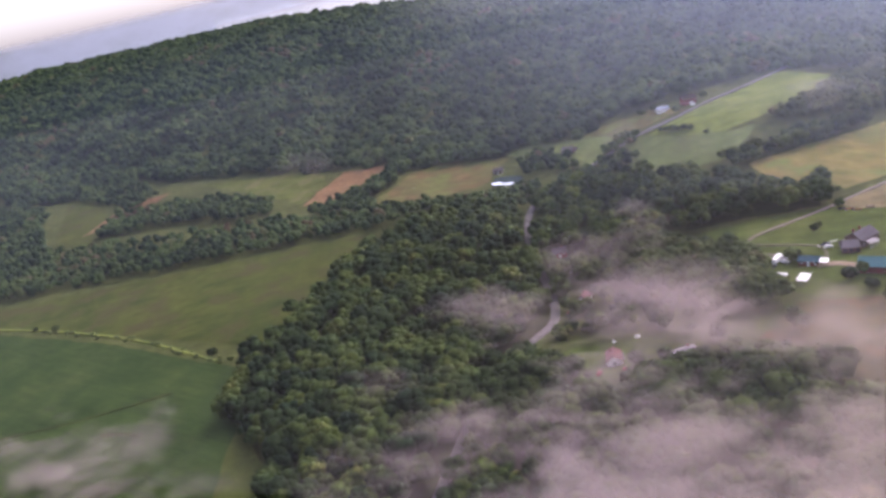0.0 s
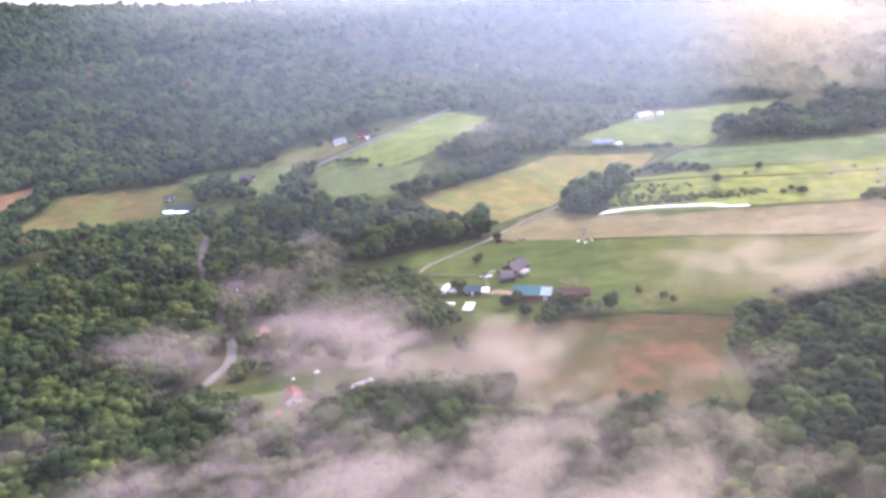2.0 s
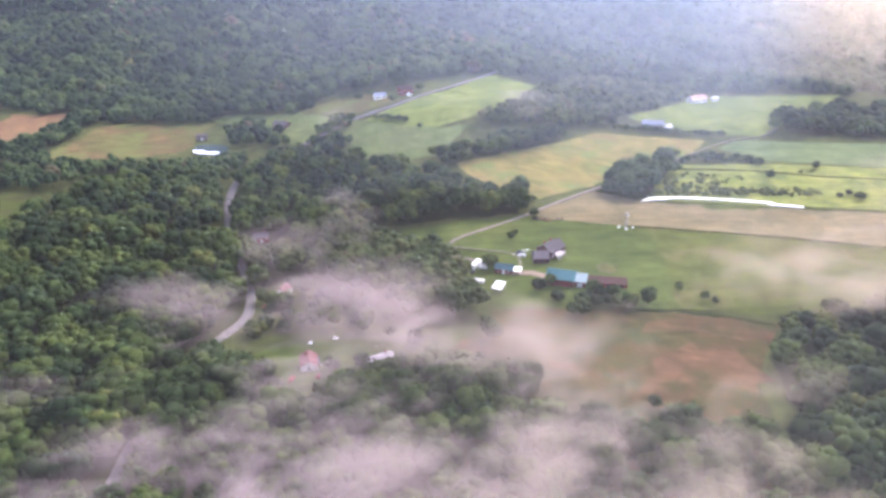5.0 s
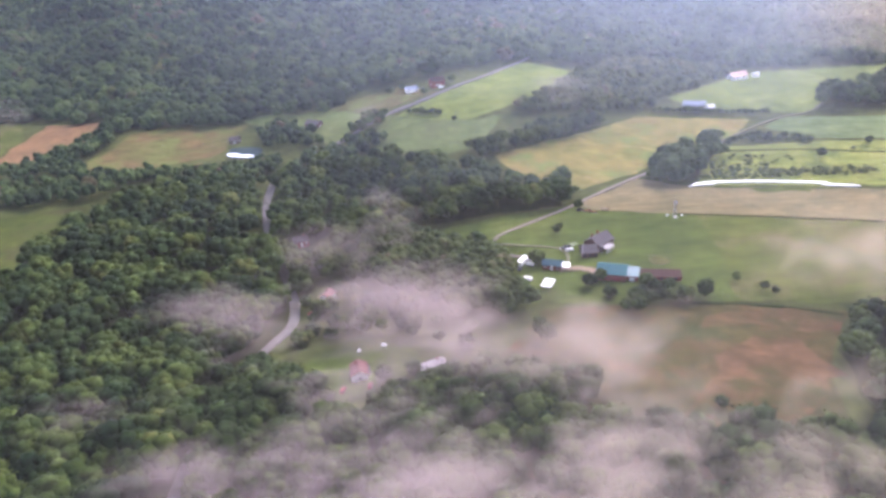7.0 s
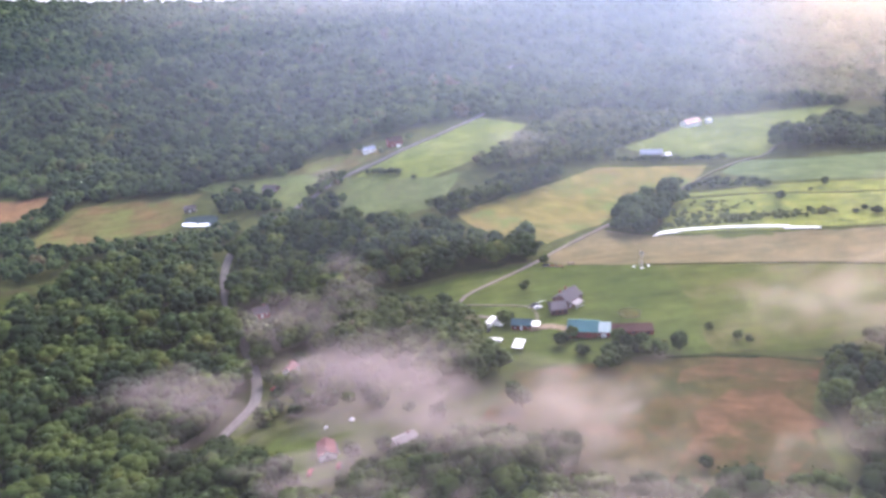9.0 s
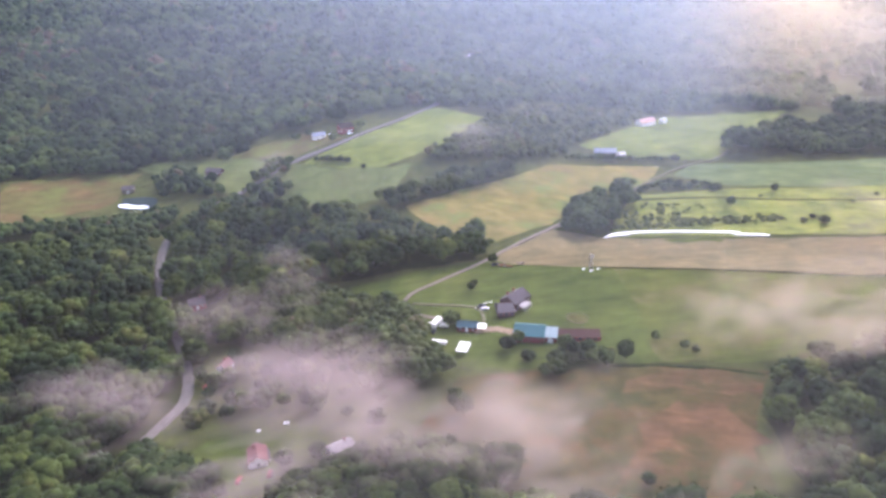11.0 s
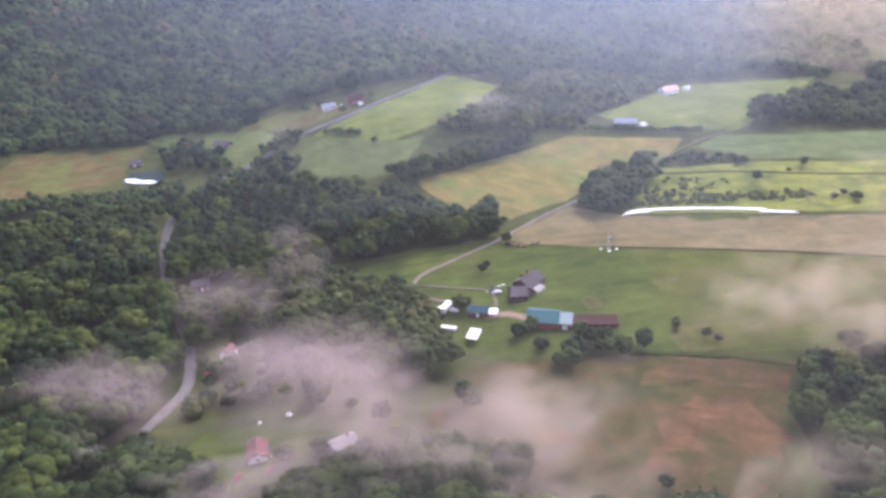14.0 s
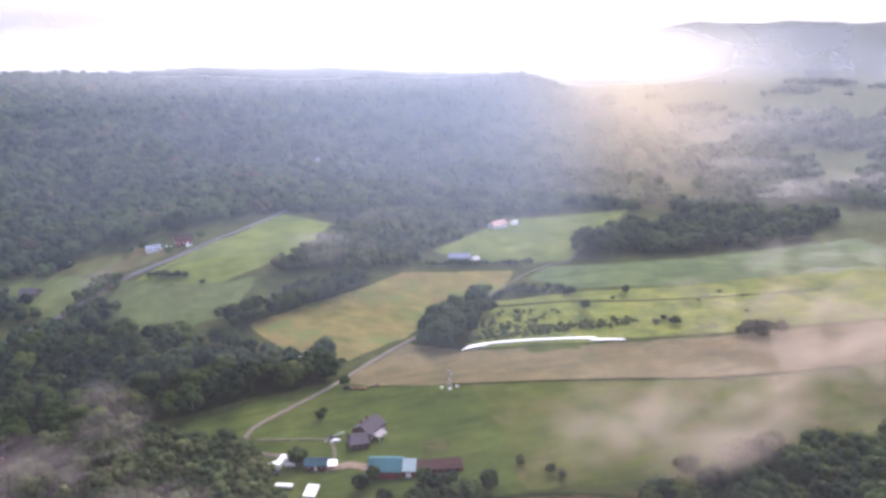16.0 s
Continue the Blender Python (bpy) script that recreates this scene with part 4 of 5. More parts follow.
vs = [(-1500, 50, 72), (1500, 50, 72), (1500, 1500, 72), (-1500, 1500, 72)]
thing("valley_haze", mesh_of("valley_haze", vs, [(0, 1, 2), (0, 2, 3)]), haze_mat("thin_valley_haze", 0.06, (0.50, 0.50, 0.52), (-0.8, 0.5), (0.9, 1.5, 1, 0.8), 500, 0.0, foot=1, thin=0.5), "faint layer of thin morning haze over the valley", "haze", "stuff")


# ---- buildings and farm things ----
def box(bm, x, y, z, sx, sy, sz, turn=0.0):
    """A box on its base (x, y, z), slightly eased at the edges."""
    r = bmesh.ops.create_cube(bm, size=1)
    bmesh.ops.transform(bm, verts=r["verts"], matrix=Matrix.Translation((x, y, z + sz / 2)) @ Matrix.Rotation(turn, 4, "Z") @ Matrix.Diagonal((sx, sy, sz, 1)))
    return r["verts"]


def prism(bm, profile, x0, x1):
    """A profile in y and z drawn out along x."""
    a = [bm.verts.new((x0, y, z)) for y, z in profile]
    b = [bm.verts.new((x1, y, z)) for y, z in profile]
    bm.faces.new(a)
    bm.faces.new(b[::-1])
    for k in range(len(a)):
        bm.faces.new((a[k - 1], b[k - 1], b[k], a[k]))
    bmesh.ops.recalc_face_normals(bm, faces=bm.faces[:])


def stand(name, x, y, turn, label, category, group=""):
    ob = new(name)
    ob.matrix_basis = pose(x, y, zat(x, y) + 0.45, 0, 0, turn)
    return tagged(ob, label, category, group)


def window(parent, x, y, z, w, h, along_x, trim):
    """A framed window set into a wall that faces y (along_x) or x."""
    bm = bmesh.new()
    for px, pz, sx, sz in ((0, -0.08, w + 0.2, 0.1), (0, h, w + 0.2, 0.1), (-w / 2 - 0.05, 0, 0.1, h), (w / 2 + 0.05, 0, 0.1, h)):
        if along_x:
            box(bm, x + px, y, z + pz, sx, 0.16, sz)
        else:
            box(bm, x, y + px, z + pz, 0.16, sx, sz)
    frame_ob = part("window", bm, trim, parent)
    bm = bmesh.new()
    box(bm, x, y, z, w if along_x else 0.1, 0.1 if along_x else w, h)
    part("pane", bm, GLASS, frame_ob, "dark glass pane")


def roof_pair(parent, cx, cy, z, length, width, rise, mat, over=0.5, thick=0.22, ribs=0, label=""):
    """A gable roof along x: two pitched slabs, a ridge cap and, on sheet metal, standing seams."""
    half = width / 2 + over
    drop = rise * over / (width / 2)
    for side in (-1, 1):
        bm = bmesh.new()
        prism(bm, [(cy, z + rise), (cy + side * half, z - drop), (cy + side * half, z - drop + thick), (cy, z + rise + thick)], cx - length / 2 - over, cx + length / 2 + over)
        slab = part("roof", bm, mat, parent, label)
        if ribs:
            bm = bmesh.new()
            for k in range(ribs + 1):
                px = cx - length / 2 - over + 0.1 + k * (length + 2 * over - 0.2) / ribs
                prism(bm, [(cy, z + rise + thick), (cy + side * half, z - drop + thick), (cy + side * half, z - drop + thick + 0.07), (cy, z + rise + thick + 0.07)], px - 0.05, px + 0.05)
            part("seams", bm, mat, slab)
    bm = bmesh.new()
    box(bm, cx, cy, z + rise + thick - 0.08, length + 2 * over, 0.45, 0.16)
    part("ridge_cap", bm, mat, parent)


def wing(parent, cx, cy, length, width, high, rise, wall, roof, trim, ribs=0, openings=True, base=None):
    """A gabled block along x with windows in its long walls."""
    bm = bmesh.new()
    a, b = cy - width / 2, cy + width / 2
    prism(bm, [(a, -0.6), (b, -0.6), (b, high), (cy, high + rise - 0.05), (a, high)], cx - length / 2, cx + length / 2)
    part("wall", bm, wall, parent)
    if base:
        bm = bmesh.new()
        box(bm, cx, cy, -0.7, length + 0.16, width + 0.16, 1.1)
        part("plinth", bm, base, parent)
    roof_pair(parent, cx, cy, high, length, width, rise, roof, ribs=ribs)
    if openings:
        n = max(2, int(length / 2.8))
        for k in range(n):
            px = cx - length / 2 + (k + 0.5) * length / n
            for side in (a - 0.02, b + 0.02):
                if k == n // 2 and side < cy:
                    bm = bmesh.new()
                    box(bm, px, side, 0.0, 1.0, 0.14, 2.05)
                    door = part("door", bm, trim, parent, "painted front door")
                    bm = bmesh.new()
                    box(bm, px + 0.38, side - 0.1, 1.0, 0.06, 0.08, 0.06)
                    part("handle", bm, GREY_METAL, door)
                else:
                    window(parent, px, side, 1.0, 0.95, 1.2, True, trim)
        for px in (cx - length / 2 - 0.02, cx + length / 2 + 0.02):
            window(parent, px, cy, 1.0, 1.0, 1.2, False, trim)


def chimney(parent, x, y, z, tall=1.6):
    bm = bmesh.new()
    box(bm, x, y, z, 0.7, 0.7, tall)
    box(bm, x, y, z + tall, 0.85, 0.85, 0.12)
    box(bm, x, y, z + tall + 0.12, 0.3, 0.3, 0.25)
    part("chimney", bm, BRICK_RED, parent, "red brick chimney")


def farmhouse():
    h = stand("farmhouse", 45.0, 352.0, 48, "brown farmhouse with grey-brown shingled roofs and a porch", "house")
    wing(h, 5.4, 0.6, 13.5, 10.2, 4.2, 3.2, BROWN_WALL, SHINGLE, WHITE, base=BRICK_RED)
    chimney(h, 7.6, 3.2, 6.4)
    chimney(h, 2.6, 3.4, 6.2)
    # the lower front block with its own hipped roof
    bm = bmesh.new()
    box(bm, -5.5, -0.5, -0.6, 8.5, 9.6, 3.8, radians(-45))
    part("front_wall", bm, BROWN_WALL, h)
    bm = bmesh.new()
    lower = [Matrix.Rotation(radians(-45), 3, "Z") @ Vector(p) + Vector((-5.5, -0.5, 0)) for p in ((-5, -5.5, 3.0), (5, -5.5, 3.0), (5, 5.5, 3.0), (-5, 5.5, 3.0))]
    upper = [Matrix.Rotation(radians(-45), 3, "Z") @ Vector(p) + Vector((-5.5, -0.5, 0)) for p in ((-3.6, 0.8, 5.4), (4.2, 0.8, 5.4))]
    lo, up = [bm.verts.new(p) for p in lower], [bm.verts.new(p) for p in upper]
    for f in ((lo[0], lo[1], up[1], up[0]), (lo[1], lo[2], up[1]), (lo[2], lo[3], up[0], up[1]), (lo[3], lo[0], up[0]), lo[::-1]):
        bm.faces.new(f)
    bmesh.ops.recalc_face_normals(bm, faces=bm.faces[:])
    part("hipped_roof", bm, SHINGLE, h)
    for k in (-3, 0, 3):
        q = Matrix.Rotation(radians(-45), 3, "Z") @ Vector((k, -4.95, 0)) + Vector((-5.5, -0.5, 0))
        bm = bmesh.new()
        box(bm, q.x, q.y, 0.9, 1.2, 0.2, 1.3, radians(-45))
        part("window", bm, GLASS, h, "dark window")
    # the porch on posts
    bm = bmesh.new()
    prism(bm, [(-8.6, 2.5), (-4.7, 3.1), (-4.7, 3.25), (-8.6, 2.65)], 0.5, 7.5)
    part("porch_roof", bm, SHINGLE_L, h)
    for k in range(4):
        bm = bmesh.new()
        tube(bm, (0.9 + k * 2.05, -8.3, -0.5), (0.9 + k * 2.05, -8.3, 2.55), 0.09, 0.09)
        part("post", bm, WHITE, h)
    bm = bmesh.new()
    box(bm, 4, -6.5, -0.5, 7.2, 4.0, 0.5)
    part("porch_floor", bm, WOOD, h)


farmhouse()

barn = stand("barn", 51, 321.5, -14, "red barn with a teal metal roof", "barn")
wing(barn, 0, 0, 14.5, 12.0, 3.8, 2.6, BRICK_RED, TEAL, WHITE, ribs=18, openings=False)
for px in (-4, 3):
    bm = bmesh.new()
    box(bm, px, -6.05, -0.4, 3.2, 0.14, 3.2)
    for k in range(5):
        box(bm, px - 1.4 + k * 0.7, -6.14, -0.3, 0.06, 0.06, 3.0)
    door = part("barn_door", bm, BARN_RED, barn, "sliding red board door")
    bm = bmesh.new()
    box(bm, px + 1.2, -6.2, 1.2, 0.08, 0.1, 0.3)
    part("handle", bm, GREY_METAL, door)

lean = stand("lean_to", 61.0, 318.6, -14, "pale blue metal-roofed shed against the barn", "shed")
bm = bmesh.new()
prism(bm, [(-4.2, -0.5), (4.2, -0.5), (4.2, 3.9), (-4.2, 2.9)], -2.9, 2.9)
part("wall", bm, BRICK_RED, lean)
bm = bmesh.new()
prism(bm, [(-4.7, 2.85), (4.6, 3.96), (4.6, 4.16), (-4.7, 3.05)], -3.3, 3.3)
top = part("roof", bm, TEAL_L, lean)
bm = bmesh.new()
for k in range(8):
    prism(bm, [(-4.7, 3.05), (4.6, 4.16), (4.6, 4.22), (-4.7, 3.11)], -3.2 + k * 0.9, -3.1 + k * 0.9)
part("seams", bm, TEAL_L, top)
bm = bmesh.new()
box(bm, 0, -4.25, -0.4, 2.4, 0.12, 2.4)
part("door", bm, PALE_ROOF, lean, "pale roller door")

byre = stand("low_shed", 75.0, 318.0, -6, "long low dark red shed", "shed")
bm = bmesh.new()
prism(bm, [(-3.6, -0.5), (3.6, -0.5), (3.6, 2.6), (-3.6, 2.1)], -10.0, 10.0)
part("wall", bm, BRICK_RED, byre)
bm = bmesh.new()
prism(bm, [(-4.0, 2.05), (3.9, 2.62), (3.9, 2.78), (-4.0, 2.21)], -10.3, 10.3)
part("roof", bm, RUST_ROOF, byre, "rusty red metal roof")
for k in range(5):
    bm = bmesh.new()
    box(bm, -7.4 + k * 3.7, -3.64, 0.5, 1.6, 0.12, 1.1)
    part("opening", bm, GLASS, byre, "dark stall opening")

shed = stand("tool_shed", 21, 333.6, -14, "dark red shed with a teal metal roof", "shed")
wing(shed, 0, 0, 9.8, 6.2, 2.6, 1.7, BRICK_RED, TEAL_D, WHITE, ribs=12)


def shelter(name, x, y, turn, sx, sy, low, high, mat, label):
    """A sloping roof on posts."""
    ob = stand(name, x, y, turn, label, "shelter")
    bm = bmesh.new()
    prism(bm, [(-sy / 2, low), (sy / 2, high), (sy / 2, high + 0.14), (-sy / 2, low + 0.14)], -sx / 2, sx / 2)
    part("roof", bm, mat, ob)
    for px in (-sx / 2 + 0.25, sx / 2 - 0.25):
        for py, h in ((-sy / 2 + 0.3, low), (sy / 2 - 0.3, high - 0.05), (0, (low + high) / 2)):
            bm = bmesh.new()
            tube(bm, (px, py, -0.5), (px, py, h + 0.02), 0.08, 0.08)
            part("post", bm, WOOD, ob)
    for px in (-sx / 2 + 0.25, sx / 2 - 0.25):
        bm = bmesh.new()
        tube(bm, (px, -sy / 2 + 0.3, low - 0.05), (px, sy / 2 - 0.3, high - 0.05), 0.06, 0.06)
        part("rafter", bm, WOOD, ob)
    return ob


shelter("carport", 17.3, 311.5, -20, 5.4, 8.0, 2.5, 3.1, PALE_ROOF, "open carport with a pale metal roof on posts")
shelter("awning", 27.6, 331.2, -10, 5.0, 4.6, 2.2, 2.5, WHITE, "flat white awning beside the tool shed")


def wheel(parent, x, y, r=0.34, w=0.24):
    bm = bmesh.new()
    tube(bm, (x, y - w / 2, r), (x, y + w / 2, r), r, r, 12)
    tyre = part("wheel", bm, RUBBER, parent)
    bm = bmesh.new()
    tube(bm, (x, y - w / 2 - 0.015, r), (x, y + w / 2 + 0.015, r), r * 0.55, r * 0.55, 10)
    part("rim", bm, GREY_METAL, tyre)


def ground_pose(ob, x, y, turn):
    ob.matrix_basis = pose(x, y, zat(x, y) + 0.5, 0, 0, turn)


def car(name, x, y, turn, mat, label, kind="car"):
    ob = new(name)
    ground_pose(ob, x, y, turn)
    tagged(ob, label, "car" if kind == "car" else "truck")
    long = 4.5 if kind == "car" else 5.6
    bm = bmesh.new()
    if kind == "car":
        prism(bm, [(-2.2, 0.35), (2.2, 0.35), (2.25, 0.75), (1.9, 0.9), (1.0, 1.0), (0.45, 1.42), (-1.2, 1.46), (-1.9, 1.02), (-2.22, 0.95)], -0.88, 0.88)
    else:
        prism(bm, [(-2.8, 0.5), (2.8, 0.5), (2.8, 1.05), (1.5, 1.2), (0.9, 1.85), (-0.7, 1.9), (-0.8, 1.15), (-2.8, 1.15)], -0.98, 0.98)
    bmesh.ops.rotate(bm, verts=bm.verts[:], cent=(0, 0, 0), matrix=Matrix.Rotation(radians(-90), 3, "Z"))
    bmesh.ops.bevel(bm, geom=bm.edges[:], offset=0.05, segments=1, affect="EDGES")
    part("body", bm, mat, ob)
    bm = bmesh.new()
    if kind == "car":
        prism(bm, [(0.92, 1.04), (0.46, 1.38), (0.42, 1.38), (0.86, 1.02)], -0.74, 0.74)
    else:
        prism(bm, [(1.46, 1.24), (0.94, 1.8), (0.88, 1.8), (1.38, 1.2)], -0.84, 0.84)
    bmesh.ops.rotate(bm, verts=bm.verts[:], cent=(0, 0, 0), matrix=Matrix.Rotation(radians(-90), 3, "Z"))
    part("windscreen", bm, GLASS, ob, "dark windscreen")
    side = 0.89 if kind == "car" else 0.99
    for s in (-side, side):
        bm = bmesh.new()
        if kind == "car":
            box(bm, -0.35, s, 1.05, 1.7, 0.03, 0.3)
        else:
            box(bm, 0.1, s, 1.3, 1.2, 0.03, 0.42)
        part("side_window", bm, GLASS, ob, "dark side window")
        for px in (-long * 0.31, long * 0.31):
            wheel(ob, px, s * 0.93, 0.33 if kind == "car" else 0.4)
        bm = bmesh.new()
        box(bm, long / 2 - 0.02, s * 0.7, 0.62, 0.08, 0.3, 0.14)
        part("headlight", bm, SILVER, ob)
    return ob


def cargo_trailer(name, x, y, turn, long, wide, tall, mat, label):
    """A closed or boat-like trailer on two wheels with a drawbar."""
    ob = new(name)
    ground_pose(ob, x, y, turn)
    tagged(ob, label, "trailer")
    bm = bmesh.new()
    v = box(bm, 0, 0, 0.5, long, wide, tall)
    bmesh.ops.bevel(bm, geom=bm.edges[:], offset=0.18, segments=2, affect="EDGES")
    part("body", bm, mat, ob)
    for s in (-1, 1):
        wheel(ob, -0.4, s * (wide / 2 - 0.1))
    bm = bmesh.new()
    tube(bm, (long / 2 - 0.1, 0.5, 0.55), (long / 2 + 1.2, 0, 0.5), 0.05, 0.05)
    tube(bm, (long / 2 - 0.1, -0.5, 0.55), (long / 2 + 1.2, 0, 0.5), 0.05, 0.05)
    tube(bm, (long / 2 + 1.0, 0, -0.04), (long / 2 + 1.0, 0, 0.5), 0.05, 0.05)
    part("drawbar", bm, RUST, ob)
    return ob


cargo_trailer("camper_trailer", 5.0, 340.0, 66, 8.6, 2.6, 2.5, WHITE, "white camper trailer parked on the farmyard grass")
cargo_trailer("covered_boat", 5.9, 321.2, -18, 7.6, 2.5, 1.2, PALE_ROOF, "boat under a white cover on its trailer")
cargo_trailer("small_trailer", 9.4, 302.4, -40, 5.2, 2.1, 1.4, WHITE, "small white box trailer at the meadow edge")
car("pickup_truck", 0.6, 340.0, 40, WHITE, "white pickup truck parked by the camper", "truck")
car("white_car", 8.6, 342.5, -20, WHITE, "small white car parked by the camper")
car("white_car", 9.0, 337.6, -15, WHITE, "small white car parked by the camper")
car("silver_car", 31.5, 352.5, 15, SILVER, "silver car parked before the farmhouse")
car("dark_truck", 30.0, 355.5, 30, DARK_PAINT, "dark pickup truck on the gravel spur", "truck")
car("dark_car", 3.5, 332.8, 70, DARK_PAINT, "dark car parked behind the camper")
car("white_car", -129.5, 352.5, 112, WHITE, "white car driving on the country road")
car("red_car", -75.0, 229.0, 80, BARN_RED, "red car parked before the cottage")
car("red_car", -63.5, 231.5, 90, BARN_RED, "red car parked beside the cottage")
car("red_car", -107.5, 311.0, 30, BARN_RED, "red car parked on the lane by the white cottage")
car("white_car", -72.0, 636.0, 30, WHITE, "white car parked by the red barn")
car("white_car", -56.0, 630.5, 40, WHITE, "white car parked by the red barn")


def cottage(name, x, y, turn, long, wide, high, rise, wall, roof, label, ribs=0, stack=True, base=None):
    ob = stand(name, x, y, turn, label, "house")
    wing(ob, 0, 0, long, wide, high, rise, wall, roof, WHITE, ribs=ribs, base=base)
    if stack:
        chimney(ob, long * 0.25, wide * 0.16, high + rise * 0.55)
    return ob


PINK = plain_mat("faded_red_shingles", (0.155, 0.072, 0.072), 0.8, worn=0.3, scale=1.2)
c1 = cottage("red_roofed_cottage", -70.0, 242.0, 103, 9.6, 7.2, 3.0, 2.0, WHITE, PINK, "white cottage with a faded red roof on a lawn")
bm = bmesh.new()
prism(bm, [(-5.0, 2.1), (-3.1, 2.5), (-3.1, 2.64), (-5.0, 2.24)], -3.6, 3.6)
part("porch_roof", bm, SHINGLE, c1)
for k in range(4):
    bm = bmesh.new()
    tube(bm, (-3.4 + k * 2.27, -4.8, -0.4), (-3.4 + k * 2.27, -4.8, 2.2), 0.08, 0.08)
    part("post", bm, WHITE, c1)
c2 = cottage("grey_roofed_cottage", -36.5, 241.0, 32, 9.8, 8.0, 3.0, 1.8, WHITE, SHINGLE_L, "cottage with a pale grey roof among trees")
wing(c2, 2.6, -3.6, 4.6, 4.4, 2.6, 1.5, SHINGLE_L, SHINGLE_L, WHITE, openings=False)
c3 = cottage("white_cottage", -101.5, 325.0, 75, 7.6, 5.4, 4.0, 1.9, WHITE, PINK, "white two-storey cottage with a red roof by the road")
wing(c3, -3.6, -3.6, 4.4, 4.6, 2.6, 1.6, WHITE, SHINGLE, WHITE, openings=False)
cottage("roadside_house", -131.5, 392.0, 20, 9.0, 7.0, 3.2, 2.2, BARN_RED, SHINGLE, "small dark red house among trees by the road")
cottage("grey_garage", -123.0, 371.0, 15, 6.5, 5.5, 2.6, 1.5, WHITE, SHINGLE_L, "grey-roofed garage by the country road", stack=False)
cottage("white_farmhouse", -83.0, 634.5, 20, 10.0, 6.4, 2.8, 1.8, WHITE, BLUE_ROOF, "white farmhouse with a pale roof at the hill foot")
cottage("red_barn", -60.5, 639.5, 25, 12.0, 8.0, 4.4, 3.0, BARN_RED, RUST_ROOF, "red barn at the hill foot by the road", stack=False)
cottage("dark_house", -167.0, 606.0, -20, 13.0, 8.0, 3.2, 2.4, BROWN_WALL, SHINGLE, "dark-roofed house in a pale green pasture")
cottage("grey_shed", -238.5, 603.0, 10, 9.0, 6.5, 3.0, 1.8, WOOD, SHINGLE, "weathered grey shed by the pond", stack=False)
cottage("white_barn", 214.5, 693.5, 28, 17.0, 9.0, 3.4, 2.6, WHITE, RED_ROOF, "long white house with a red roof in the hayfield", ribs=14)
cottage("white_outbuilding", 233.5, 701.5, 25, 5.5, 4.0, 2.6, 1.4, WHITE, PALE_ROOF, "small white outbuilding in the hayfield", stack=False)
cottage("hill_house", 72.0, 942.0, 15, 9.0, 6.5, 3.0, 1.8, WHITE, SHINGLE, "white house half hidden among forest trees")
cottage("blue_roofed_barn", 152.0, 590.5, -12, 17.0, 8.5, 3.4, 2.4, WOOD, BLUE_ROOF, "long barn with a pale blue metal roof", ribs=14, stack=False)
cottage("white_annexe", 163.8, 586.5, 20, 5.0, 4.5, 3.0, 1.6, WHITE, PALE_ROOF, "white annexe beside the blue-roofed barn", stack=False)


def windpump(x, y):
    """A lattice wind pump: four braced legs, a wheel of blades and a tail."""
    ob = stand("windpump", x, y, 0, "galvanised wind pump on a lattice tower", "windmill")
    h = 8.4
    for sx in (-1, 1):
        for sy in (-1, 1):
            bm = bmesh.new()
            tube(bm, (sx * 0.95, sy * 0.95, -0.5), (sx * 0.14, sy * 0.14, h), 0.075, 0.055)
            part("leg", bm, GREY_METAL, ob)
    bm = bmesh.new()
    for k in range(5):
        z0, z1 = k * 1.6 + 0.3, k * 1.6 + 1.9
        r0, r1 = 0.95 - 0.81 * z0 / h, 0.95 - 0.81 * z1 / h
        q = [(-1, -1), (1, -1), (1, 1), (-1, 1)]
        for m in range(4):
            (ax, ay), (bx, by) = q[m - 1], q[m]
            tube(bm, (ax * r0, ay * r0, z0), (bx * r1, by * r1, z1), 0.03, 0.03, 4)
            tube(bm, (ax * r0, ay * r0, z0), (bx * r0, by * r0, z0), 0.03, 0.03, 4)
    part("bracing", bm, GREY_METAL, ob)
    bm = bmesh.new()
    tube(bm, (0, -0.9, h + 0.2), (0, 0.5, h + 0.2), 0.12, 0.12, 8)
    hubp = part("rotor", bm, GREY_METAL, ob)
    for k in range(14):
        a = k * 2 * math.pi / 14
        bm = bmesh.new()
        prism(bm, [(-0.16, 0.35), (0.12, 0.35), (0.26, 1.25), (-0.2, 1.25)], -0.02, 0.02)
        bmesh.ops.transform(bm, verts=bm.verts[:], matrix=Matrix.Translation((0, -0.85, h + 0.2)) @ Matrix.Rotation(a, 4, "Y") @ Matrix.Rotation(radians(65), 4, "Z"))
        part("blade", bm, GREY_METAL, hubp)
    bm = bmesh.new()
    prism(bm, [(0.5, h + 0.1), (1.6, h - 0.25), (2.3, h - 0.25), (2.3, h + 0.75), (1.6, h + 0.65), (0.5, h + 0.3)], -0.02, 0.02)
    part("tail", bm, WHITE, ob)


windpump(97.5, 394.5)


def tank(x, y, label, sx=1.8, sy=1.0, sz=0.7):
    ob = stand("water_tank", x, y, 8, label, "tank")
    bm = bmesh.new()
    box(bm, 0, 0, -0.3, sx, sy, sz + 0.3)
    bmesh.ops.bevel(bm, geom=bm.edges[:], offset=0.12, segments=2, affect="EDGES")
    part("body", bm, WHITE, ob)
    bm = bmesh.new()
    tube(bm, (0, 0, sz - 0.02), (0, 0, sz + 0.12), 0.3, 0.28, 10)
    part("lid", bm, GREY_METAL, ob)


for tx, ty, sx in ((93.3, 394.6, 1.5), (97.3, 391.9, 1.7), (101.8, 394.2, 1.1)):
    tank(tx, ty, "white water tank beside the wind pump", sx)


